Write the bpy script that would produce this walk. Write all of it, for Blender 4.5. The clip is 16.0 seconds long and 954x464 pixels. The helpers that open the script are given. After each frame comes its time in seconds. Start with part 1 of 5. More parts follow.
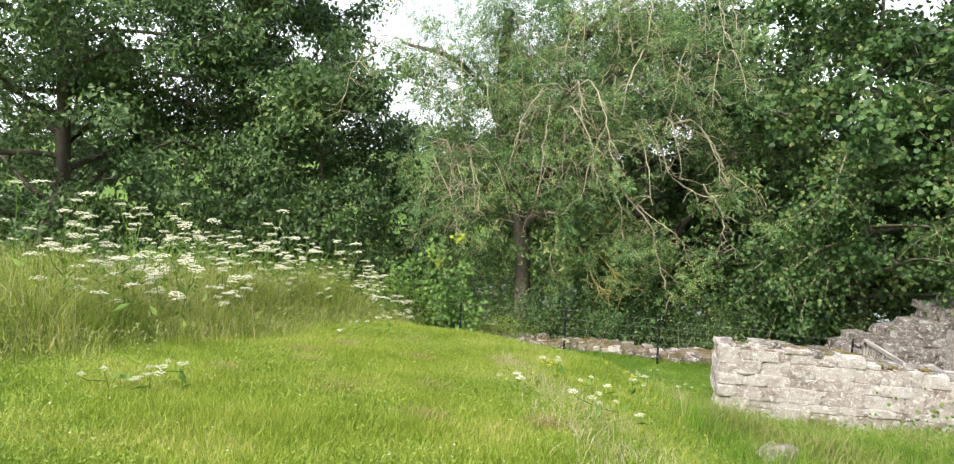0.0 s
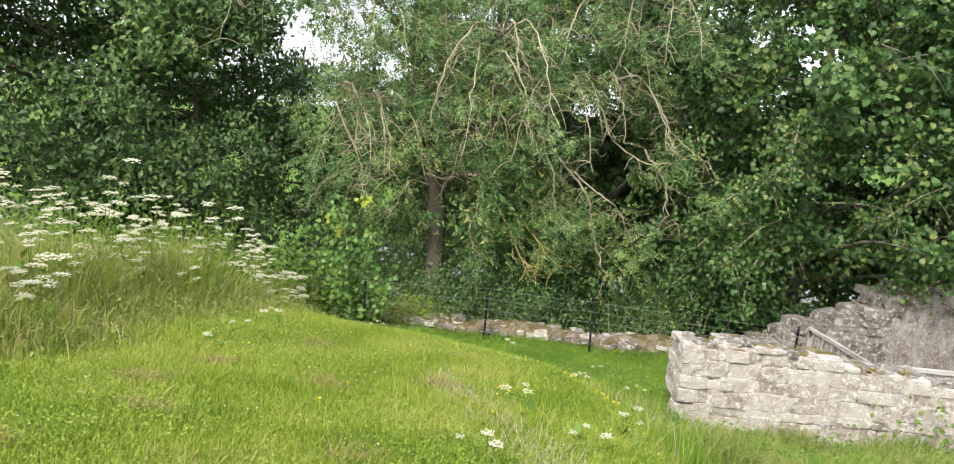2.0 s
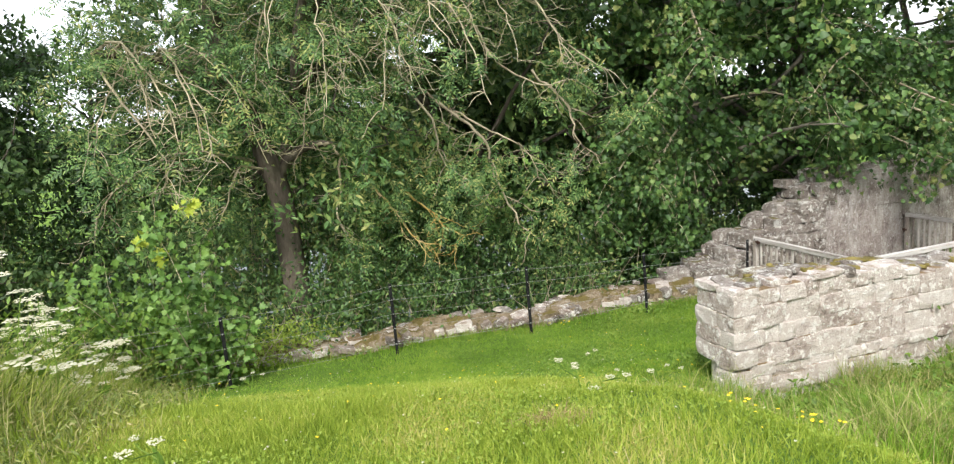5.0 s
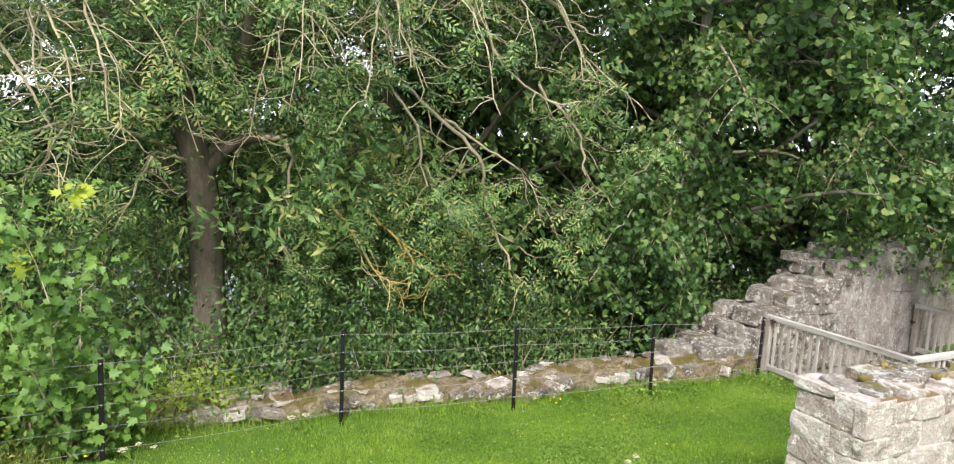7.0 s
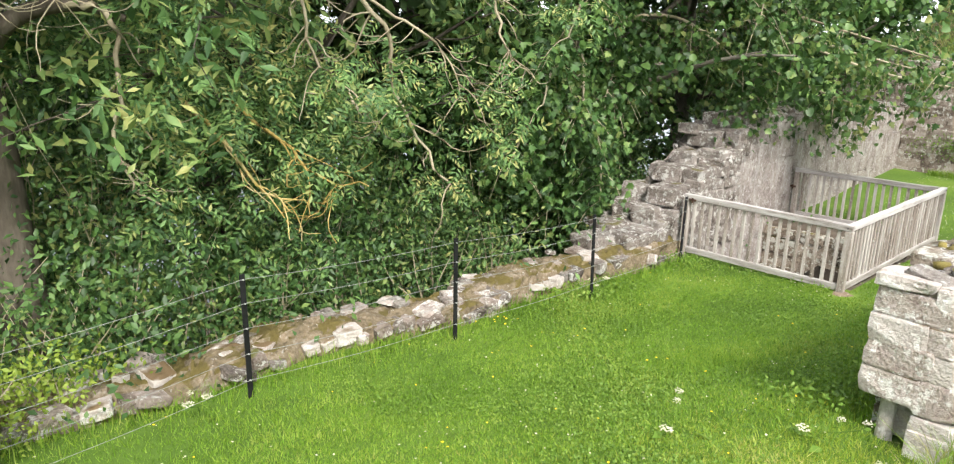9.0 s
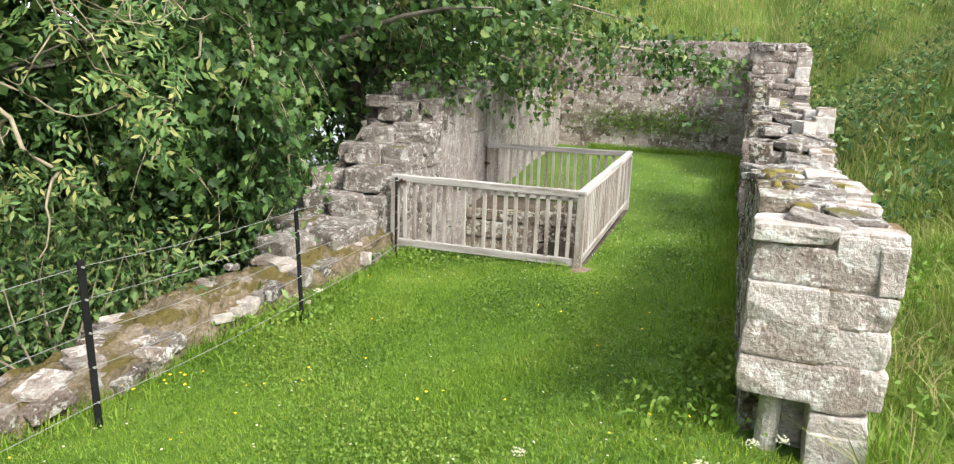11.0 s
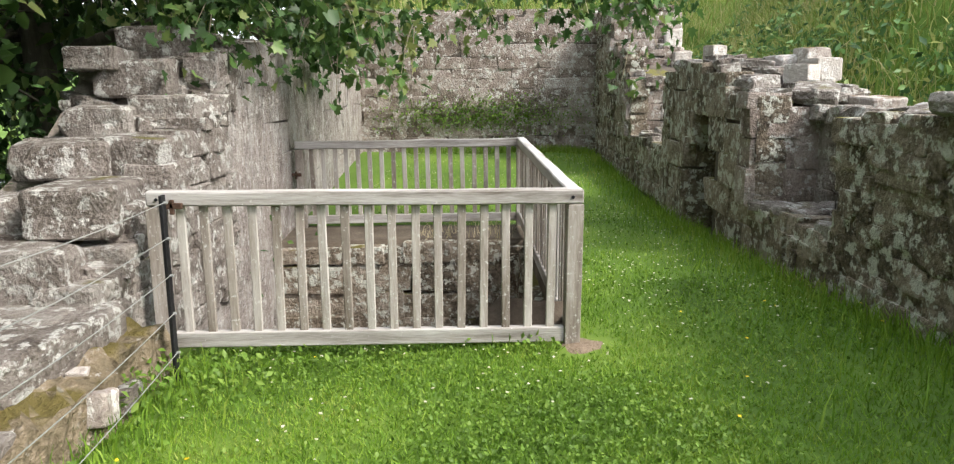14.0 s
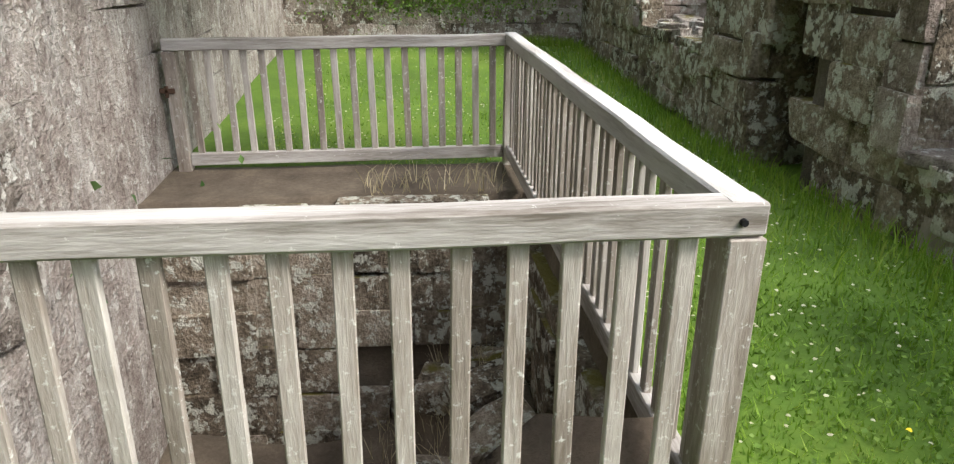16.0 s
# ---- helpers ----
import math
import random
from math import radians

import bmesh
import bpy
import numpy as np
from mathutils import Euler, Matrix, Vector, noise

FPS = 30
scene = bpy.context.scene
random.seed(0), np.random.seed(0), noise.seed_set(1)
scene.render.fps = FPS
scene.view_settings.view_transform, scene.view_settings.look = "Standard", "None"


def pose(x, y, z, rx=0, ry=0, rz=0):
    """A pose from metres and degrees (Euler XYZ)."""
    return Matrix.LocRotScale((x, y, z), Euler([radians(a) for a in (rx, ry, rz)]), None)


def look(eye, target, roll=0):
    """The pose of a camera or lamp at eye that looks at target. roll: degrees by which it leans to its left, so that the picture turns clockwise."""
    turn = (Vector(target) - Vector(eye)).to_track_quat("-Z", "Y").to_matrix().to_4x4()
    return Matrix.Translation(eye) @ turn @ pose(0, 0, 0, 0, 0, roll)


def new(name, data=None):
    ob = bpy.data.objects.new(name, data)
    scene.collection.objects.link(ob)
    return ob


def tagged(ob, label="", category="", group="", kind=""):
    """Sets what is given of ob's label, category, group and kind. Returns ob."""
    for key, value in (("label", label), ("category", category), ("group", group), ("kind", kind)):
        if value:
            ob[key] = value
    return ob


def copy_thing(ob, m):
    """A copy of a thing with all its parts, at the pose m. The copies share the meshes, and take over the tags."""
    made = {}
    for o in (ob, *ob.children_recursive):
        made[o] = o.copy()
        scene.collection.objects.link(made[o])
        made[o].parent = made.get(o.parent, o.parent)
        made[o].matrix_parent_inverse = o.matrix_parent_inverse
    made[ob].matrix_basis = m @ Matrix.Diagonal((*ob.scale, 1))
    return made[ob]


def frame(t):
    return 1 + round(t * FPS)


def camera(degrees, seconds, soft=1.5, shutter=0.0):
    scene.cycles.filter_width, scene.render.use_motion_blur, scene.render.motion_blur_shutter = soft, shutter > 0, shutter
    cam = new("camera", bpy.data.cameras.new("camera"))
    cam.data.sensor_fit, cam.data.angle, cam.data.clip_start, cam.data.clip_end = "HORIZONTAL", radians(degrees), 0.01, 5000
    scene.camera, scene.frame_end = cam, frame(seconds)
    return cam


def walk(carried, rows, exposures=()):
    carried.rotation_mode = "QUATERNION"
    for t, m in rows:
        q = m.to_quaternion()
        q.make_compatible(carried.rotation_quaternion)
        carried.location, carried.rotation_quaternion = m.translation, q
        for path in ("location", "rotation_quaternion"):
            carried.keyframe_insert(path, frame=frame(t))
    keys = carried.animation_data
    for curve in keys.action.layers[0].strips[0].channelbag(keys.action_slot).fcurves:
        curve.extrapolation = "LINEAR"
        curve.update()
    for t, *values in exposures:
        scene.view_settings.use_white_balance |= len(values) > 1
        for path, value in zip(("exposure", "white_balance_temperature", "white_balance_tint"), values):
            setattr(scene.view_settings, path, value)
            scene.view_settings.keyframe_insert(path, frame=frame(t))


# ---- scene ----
cam = camera(66.7, 16.0, soft=1.2)
PATH = [
    (0, (-0.020, -2.309, 5.183), (-0.283, -0.338, 4.969), 2.6),
    (0.25, (-0.085, -1.749, 5.115), (-0.319, 0.223, 4.873), 3.35),
    (0.5, (-0.151, -1.189, 5.047), (-0.354, 0.783, 4.778), 4.1),
    (1, (-0.599, -0.935, 5.104), (-0.833, 1.041, 4.9), 0.6),
    (1.5, (-0.796, -0.072, 4.933), (-0.908, 1.902, 4.634), 3.6),
    (2, (-0.827, 0.538, 4.962), (-0.783, 2.515, 4.658), 5.6),
    (2.5, (-1.172, 1.465, 4.786), (-0.893, 3.427, 4.516), 3.3),
    (3, (-1.571, 2.136, 4.649), (-1.369, 4.099, 4.318), 3.6),
    (3.5, (-1.797, 2.795, 4.497), (-1.43, 4.714, 4.069), 4.0),
    (4, (-2.078, 3.568, 4.45), (-1.705, 5.49, 4.04), 3.1),
    (4.2, (-2.231, 3.805, 4.407), (-1.822, 5.726, 4.029), 0.7),
    (6.5, (-2.434, 7.198, 3.896), (-1.557, 8.964, 3.565), -1.5),
    (7, (-2.541, 7.894, 3.775), (-1.667, 9.674, 3.516), 3.0),
    (7.5, (-2.841, 8.755, 3.629), (-2.029, 10.557, 3.325), 2.7),
    (8, (-2.758, 9.394, 3.537), (-1.836, 11.119, 3.118), 1.1),
    (8.5, (-2.874, 9.989, 3.633), (-1.895, 11.663, 3.145), 2.3),
    (9, (-2.765, 10.55, 3.46), (-1.453, 11.961, 2.924), 1.2),
    (9.2, (-2.65, 10.784, 3.547), (-1.247, 12.12, 3.05), 3.6),
    (11.3, (-0.729, 12.672, 2.504), (1.12, 13.255, 2.013), 1.6),
    (11.5, (-0.448, 12.849, 2.425), (1.413, 13.399, 1.944), 2.2),
    (12, (0.312, 13.261, 2.138), (2.225, 13.514, 1.612), 1.3),
    (12.5, (0.98, 13.768, 1.946), (2.92, 13.916, 1.485), 1.1),
    (13, (1.71, 14.106, 1.779), (3.657, 14.221, 1.339), -2.3),
    (13.5, (2.418, 14.529, 1.681), (4.378, 14.613, 1.296), 0.5),
    (14, (3.154, 14.725, 1.65), (5.111, 14.69, 1.242), -0.4),
    (14.5, (3.85, 14.911, 1.575), (5.765, 14.789, 1.009), -0.4),
    (15, (4.484, 14.852, 1.562), (6.374, 14.55, 0.979), 0.5),
    (15.5, (5.224, 14.842, 1.529), (7.106, 14.683, 0.871), -1.0),
    (16, (5.843, 14.848, 1.552), (7.705, 14.674, 0.842), 0.2),
]
walk(cam, [(t, look(eye, target, roll)) for t, eye, target, roll in PATH], exposures=((0, 1.3), (4, 1.3), (7, 1.45), (8, 1.72), (8.5, 1.8), (9, 1.68), (11.5, 1.6), (12.5, 1.7), (13.5, 1.65), (14.5, 1.52), (16, 1.53)))

# ---------------------------------------------------------------- light
SUN_EL, SUN_AZ = 44.0, 208.0          # degrees; azimuth clockwise from north (+y)
world = bpy.data.worlds.new("sky")
scene.world = world
world.use_nodes = True
wn, wl = world.node_tree.nodes, world.node_tree.links
sky = wn.new("ShaderNodeTexSky")
sky.sky_type = "NISHITA"
sky.sun_disc = False
sky.sun_elevation, sky.sun_rotation = radians(SUN_EL), radians(SUN_AZ)
sky.air_density, sky.dust_density, sky.ozone_density = 1.0, 5.0, 1.0
haze = wn.new("ShaderNodeMixRGB")
haze.inputs[0].default_value = 0.6
haze.inputs[2].default_value = (12.0, 12.6, 13.4, 1)
wl.new(sky.outputs[0], haze.inputs[1])
wl.new(haze.outputs[0], wn["Background"].inputs[0])
wn["Background"].inputs[1].default_value = 0.085
sun = new("sun", bpy.data.lights.new("sun", "SUN"))
sun.data.energy, sun.data.angle, sun.data.color = 1.7, radians(14), (1.0, 0.95, 0.86)
sun_dir = Vector((math.sin(radians(SUN_AZ)) * math.cos(radians(SUN_EL)), math.cos(radians(SUN_AZ)) * math.cos(radians(SUN_EL)), math.sin(radians(SUN_EL))))
sun.matrix_world = look(sun_dir * 50, (0, 0, 0))

# ---------------------------------------------------------------- materials


def material(name, stops, scale=3.0, rough=0.85, bump=0.3, fine=40.0, vary=0.25, island=False, spots=None, moss=None, transl=0.0, stretch=(1, 1, 1), metal=0.0, spec=0.3, bump_size=0.02, lichen=None, streak=None, local=False, grain=0.45):
    """Two scales of noise over a colour ramp, per-piece brightness, optional lichen spots and moss on upward faces."""
    m = bpy.data.materials.new(name)
    m.use_nodes = True
    n, l = m.node_tree.nodes, m.node_tree.links
    bsdf = n["Principled BSDF"]
    bsdf.inputs["Roughness"].default_value = rough
    bsdf.inputs["Metallic"].default_value = metal
    bsdf.inputs["Specular IOR Level"].default_value = spec
    geo = n.new("ShaderNodeNewGeometry")
    mp = n.new("ShaderNodeMapping")
    mp.inputs["Scale"].default_value = stretch
    l.new(n.new("ShaderNodeTexCoord").outputs["Object"] if local else geo.outputs["Position"], mp.inputs[0])
    big = n.new("ShaderNodeTexNoise")
    big.inputs["Scale"].default_value, big.inputs["Detail"].default_value = scale, 6
    small = n.new("ShaderNodeTexNoise")
    small.inputs["Scale"].default_value, small.inputs["Detail"].default_value, small.inputs["Roughness"].default_value = fine, 5, 0.65
    l.new(mp.outputs[0], big.inputs[0])
    l.new(mp.outputs[0], small.inputs[0])
    mix = n.new("ShaderNodeMath")
    mix.operation = "MULTIPLY_ADD"
    l.new(small.outputs[0], mix.inputs[0])
    mix.inputs[1].default_value = grain
    half = n.new("ShaderNodeMath")
    half.operation = "MULTIPLY_ADD"
    l.new(big.outputs[0], half.inputs[0])
    half.inputs[1].default_value, half.inputs[2].default_value = 0.9, 0.045 - grain / 2
    l.new(half.outputs[0], mix.inputs[2])
    rnd = n.new("ShaderNodeObjectInfo").outputs["Random"] if not island else geo.outputs["Random Per Island"]
    shift = n.new("ShaderNodeMath")
    shift.operation = "MULTIPLY_ADD"
    l.new(rnd, shift.inputs[0])
    shift.inputs[1].default_value = vary
    l.new(mix.outputs[0], shift.inputs[2])
    off = n.new("ShaderNodeMath")
    off.operation = "SUBTRACT"
    l.new(shift.outputs[0], off.inputs[0])
    off.inputs[1].default_value = vary * 0.5
    ramp = n.new("ShaderNodeValToRGB")
    els = ramp.color_ramp.elements
    for i, (p, c) in enumerate(stops):
        e = els[i] if i < 2 else els.new(p)
        e.position, e.color = p, (*c, 1)
    l.new(off.outputs[0], ramp.inputs[0])
    col = ramp.outputs[0]
    if spots:
        sc, thr, c = spots
        vor = n.new("ShaderNodeTexNoise")
        vor.inputs["Scale"].default_value, vor.inputs["Detail"].default_value, vor.inputs["Roughness"].default_value = sc, 8, 0.72
        l.new(geo.outputs["Position"], vor.inputs[0])
        edge = n.new("ShaderNodeValToRGB")
        edge.color_ramp.elements[0].position, edge.color_ramp.elements[1].position = thr, thr + 0.05
        l.new(vor.outputs[0], edge.inputs[0])
        mx = n.new("ShaderNodeMixRGB")
        l.new(edge.outputs[0], mx.inputs[0])
        l.new(col, mx.inputs[1])
        mx.inputs[2].default_value = (*c, 1)
        col = mx.outputs[0]
    if streak:
        c, amount = streak
        sm = n.new("ShaderNodeMapping")
        sm.inputs["Scale"].default_value = (3.6, 3.6, 1.1)
        l.new(geo.outputs["Position"], sm.inputs[0])
        sn = n.new("ShaderNodeTexNoise")
        sn.inputs["Scale"].default_value, sn.inputs["Detail"].default_value, sn.inputs["Roughness"].default_value = 1.3, 9, 0.78
        l.new(sm.outputs[0], sn.inputs[0])
        edge = n.new("ShaderNodeValToRGB")
        edge.color_ramp.elements[0].position, edge.color_ramp.elements[1].position = 0.48, 0.66
        edge.color_ramp.elements[1].color = (amount, amount, amount, 1)
        l.new(sn.outputs[0], edge.inputs[0])
        mx = n.new("ShaderNodeMixRGB")
        l.new(edge.outputs[0], mx.inputs[0])
        l.new(col, mx.inputs[1])
        mx.inputs[2].default_value = (*c, 1)
        col = mx.outputs[0]
    if lichen:
        sc, size, c = lichen
        warp = n.new("ShaderNodeTexNoise")
        warp.inputs["Scale"].default_value, warp.inputs["Detail"].default_value = 22, 4
        l.new(geo.outputs["Position"], warp.inputs[0])
        bent = n.new("ShaderNodeMixRGB")
        bent.blend_type, bent.inputs[0].default_value = "ADD", 0.16
        l.new(geo.outputs["Position"], bent.inputs[1])
        l.new(warp.outputs[1], bent.inputs[2])
        cell = n.new("ShaderNodeTexVoronoi")
        cell.inputs["Scale"].default_value = sc
        l.new(bent.outputs[0], cell.inputs[0])
        pick = n.new("ShaderNodeSeparateXYZ")
        l.new(cell.outputs["Color"], pick.inputs[0])
        rad = n.new("ShaderNodeMath")
        rad.operation = "MULTIPLY"
        l.new(pick.outputs[0], rad.inputs[0])
        rad.inputs[1].default_value = size
        less = n.new("ShaderNodeMath")
        less.operation = "SUBTRACT"
        l.new(rad.outputs[0], less.inputs[0])
        l.new(cell.outputs["Distance"], less.inputs[1])
        edge = n.new("ShaderNodeValToRGB")
        edge.color_ramp.elements[0].position, edge.color_ramp.elements[1].position = 0.02, 0.14
        edge.color_ramp.elements[1].color = (0.8, 0.8, 0.8, 1)
        l.new(less.outputs[0], edge.inputs[0])
        mx = n.new("ShaderNodeMixRGB")
        l.new(edge.outputs[0], mx.inputs[0])
        l.new(col, mx.inputs[1])
        mx.inputs[2].default_value = (*c, 1)
        col = mx.outputs[0]
    if moss:
        thr, c = moss
        sep = n.new("ShaderNodeSeparateXYZ")
        l.new(geo.outputs["Normal"], sep.inputs[0])
        mul = n.new("ShaderNodeMath")
        mul.operation = "MULTIPLY"
        mz = n.new("ShaderNodeTexNoise")
        mz.inputs["Scale"].default_value, mz.inputs["Detail"].default_value = 2.6, 6
        l.new(geo.outputs["Position"], mz.inputs[0])
        l.new(sep.outputs[2], mul.inputs[0])
        l.new(mz.outputs[0], mul.inputs[1])
        edge = n.new("ShaderNodeValToRGB")
        edge.color_ramp.elements[0].position, edge.color_ramp.elements[1].position = thr, thr + 0.08
        l.new(mul.outputs[0], edge.inputs[0])
        mx = n.new("ShaderNodeMixRGB")
        l.new(edge.outputs[0], mx.inputs[0])
        l.new(col, mx.inputs[1])
        mx.inputs[2].default_value = (*c, 1)
        col = mx.outputs[0]
    l.new(col, bsdf.inputs["Base Color"])
    if bump:
        b = n.new("ShaderNodeBump")
        b.inputs["Strength"].default_value, b.inputs["Distance"].default_value = bump, bump_size
        l.new(mix.outputs[0], b.inputs["Height"])
        l.new(b.outputs[0], bsdf.inputs["Normal"])
    if transl:
        tr = n.new("ShaderNodeBsdfTranslucent")
        l.new(col, tr.inputs[0])
        ms = n.new("ShaderNodeMixShader")
        ms.inputs[0].default_value = transl
        l.new(bsdf.outputs[0], ms.inputs[1])
        l.new(tr.outputs[0], ms.inputs[2])
        l.new(ms.outputs[0], n["Material Output"].inputs[0])
    return m


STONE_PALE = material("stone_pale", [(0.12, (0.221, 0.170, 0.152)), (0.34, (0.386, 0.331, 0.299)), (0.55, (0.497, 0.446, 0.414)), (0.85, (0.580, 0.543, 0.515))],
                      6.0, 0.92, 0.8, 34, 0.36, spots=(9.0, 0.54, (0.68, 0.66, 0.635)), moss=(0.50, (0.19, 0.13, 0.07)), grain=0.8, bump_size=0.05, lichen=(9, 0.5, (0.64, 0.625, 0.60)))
# Dark stone: sunless north faces of the south wall get their shade as colour.
STONE_DARK_SHADE = material("stone_dark", [(0.2, (0.052, 0.042, 0.030)), (0.42, (0.145, 0.116, 0.086)), (0.62, (0.259, 0.213, 0.167)), (0.88, (0.415, 0.363, 0.306))],
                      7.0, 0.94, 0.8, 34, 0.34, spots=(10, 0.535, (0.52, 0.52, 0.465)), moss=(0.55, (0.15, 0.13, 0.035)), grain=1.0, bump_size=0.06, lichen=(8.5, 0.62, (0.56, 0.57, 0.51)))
STONE_RED = material("stone_red", [(0.15, (0.117, 0.090, 0.074)), (0.42, (0.249, 0.201, 0.175)), (0.65, (0.360, 0.307, 0.276)), (0.9, (0.488, 0.440, 0.408))],
                      5.5, 0.92, 0.8, 34, 0.45, spots=(9.0, 0.56, (0.56, 0.545, 0.52)), moss=(0.58, (0.16, 0.16, 0.05)), grain=1.0, bump_size=0.06, lichen=(10, 0.5, (0.54, 0.53, 0.50)))
STONE_STREAK = material("stone_streaked", [(0.2, (0.138, 0.113, 0.101)), (0.40, (0.259, 0.218, 0.201)), (0.6, (0.380, 0.339, 0.316)), (0.85, (0.517, 0.489, 0.466))],
                      3.0, 0.9, 1.0, 30, 0.05, spots=(9.0, 0.58, (0.56, 0.545, 0.53)), grain=1.0, bump_size=0.06, streak=((0.60, 0.585, 0.57), 0.7), lichen=(10, 0.42, (0.58, 0.57, 0.55)))
# Darkened pale stone; its grey stands for tree shade on the north ruin.
STONE_GREY_SHADE = material("stone_grey", [(0.12, (0.069, 0.056, 0.048)), (0.34, (0.164, 0.139, 0.123)), (0.55, (0.259, 0.229, 0.208)), (0.85, (0.380, 0.354, 0.327))],
                      6.0, 0.92, 0.8, 34, 0.32, spots=(9.0, 0.54, (0.53, 0.52, 0.495)), moss=(0.58, (0.14, 0.125, 0.04)), grain=1.0, bump_size=0.06, lichen=(9, 0.5, (0.47, 0.465, 0.44)))
MOSS = material("moss", [(0.2, (0.10, 0.08, 0.025)), (0.5, (0.20, 0.165, 0.05)), (0.85, (0.31, 0.26, 0.09))], 8, 0.97, 1.0, 90, 0.4, bump_size=0.03)
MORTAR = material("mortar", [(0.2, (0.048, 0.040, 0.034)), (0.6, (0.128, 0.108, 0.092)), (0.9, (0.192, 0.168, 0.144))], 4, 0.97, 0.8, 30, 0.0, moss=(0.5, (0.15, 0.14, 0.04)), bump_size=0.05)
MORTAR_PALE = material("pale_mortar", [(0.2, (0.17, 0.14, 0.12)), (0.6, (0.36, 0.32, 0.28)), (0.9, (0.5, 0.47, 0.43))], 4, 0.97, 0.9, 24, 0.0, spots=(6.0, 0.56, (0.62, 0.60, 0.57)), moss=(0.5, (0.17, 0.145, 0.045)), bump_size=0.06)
EARTH = material("earth", [(0.2, (0.045, 0.034, 0.026)), (0.5, (0.10, 0.08, 0.062)), (0.8, (0.18, 0.145, 0.11))], 3, 0.97, 0.9, 30, 0.0)
# Turf kept darker than the blades, painting in the shade between them.
TURF = material("turf", [(0.2, (0.045, 0.085, 0.011)), (0.5, (0.085, 0.155, 0.019)), (0.75, (0.14, 0.21, 0.03)), (0.95, (0.25, 0.24, 0.08))], 0.9, 0.95, 0.8, 18, 0.0)
BLADE = material("grass_blade", [(0.1, (0.115, 0.185, 0.018)), (0.40, (0.23, 0.325, 0.034)), (0.64, (0.37, 0.435, 0.07)), (0.92, (0.58, 0.48, 0.22))], 0.9, 0.6, 0, 7, 0.45, island=True, transl=0.35)
LUSH = material("lush_grass_blade", [(0.1, (0.085, 0.17, 0.018)), (0.45, (0.165, 0.30, 0.03)), (0.7, (0.265, 0.395, 0.05)), (0.95, (0.42, 0.43, 0.13))], 0.8, 0.6, 0, 6, 0.5, island=True, transl=0.35)
TALL = material("tall_grass", [(0.1, (0.12, 0.17, 0.03)), (0.4, (0.22, 0.28, 0.06)), (0.65, (0.36, 0.36, 0.13)), (0.9, (0.50, 0.43, 0.24))], 0.9, 0.7, 0, 6, 0.75, island=True, transl=0.3)
STRAW = material("dry_grass", [(0.1, (0.34, 0.29, 0.16)), (0.5, (0.52, 0.45, 0.29)), (0.9, (0.66, 0.58, 0.42))], 0.7, 0.7, 0, 6, 0.5, island=True, transl=0.3)
HAY = material("cut_hay", [(0.1, (0.22, 0.15, 0.075)), (0.5, (0.36, 0.26, 0.14)), (0.9, (0.50, 0.38, 0.22))], 0.7, 0.8, 0, 6, 0.5, island=True, transl=0.2)
BARK_GREY = material("grey_bark", [(0.2, (0.07, 0.062, 0.05)), (0.5, (0.15, 0.135, 0.11)), (0.8, (0.27, 0.25, 0.21))], 3.0, 0.95, 0.9, 24, 0.1, stretch=(1, 1, 0.3))
BARK = material("bark", [(0.2, (0.04, 0.034, 0.028)), (0.5, (0.10, 0.084, 0.068)), (0.8, (0.19, 0.165, 0.135))], 3.0, 0.95, 0.9, 24, 0.1, stretch=(1, 1, 0.3))
TWIG = material("twig", [(0.2, (0.20, 0.165, 0.11)), (0.5, (0.38, 0.335, 0.24)), (0.85, (0.54, 0.48, 0.33))], 2.0, 0.9, 0.4, 24, 0.3)
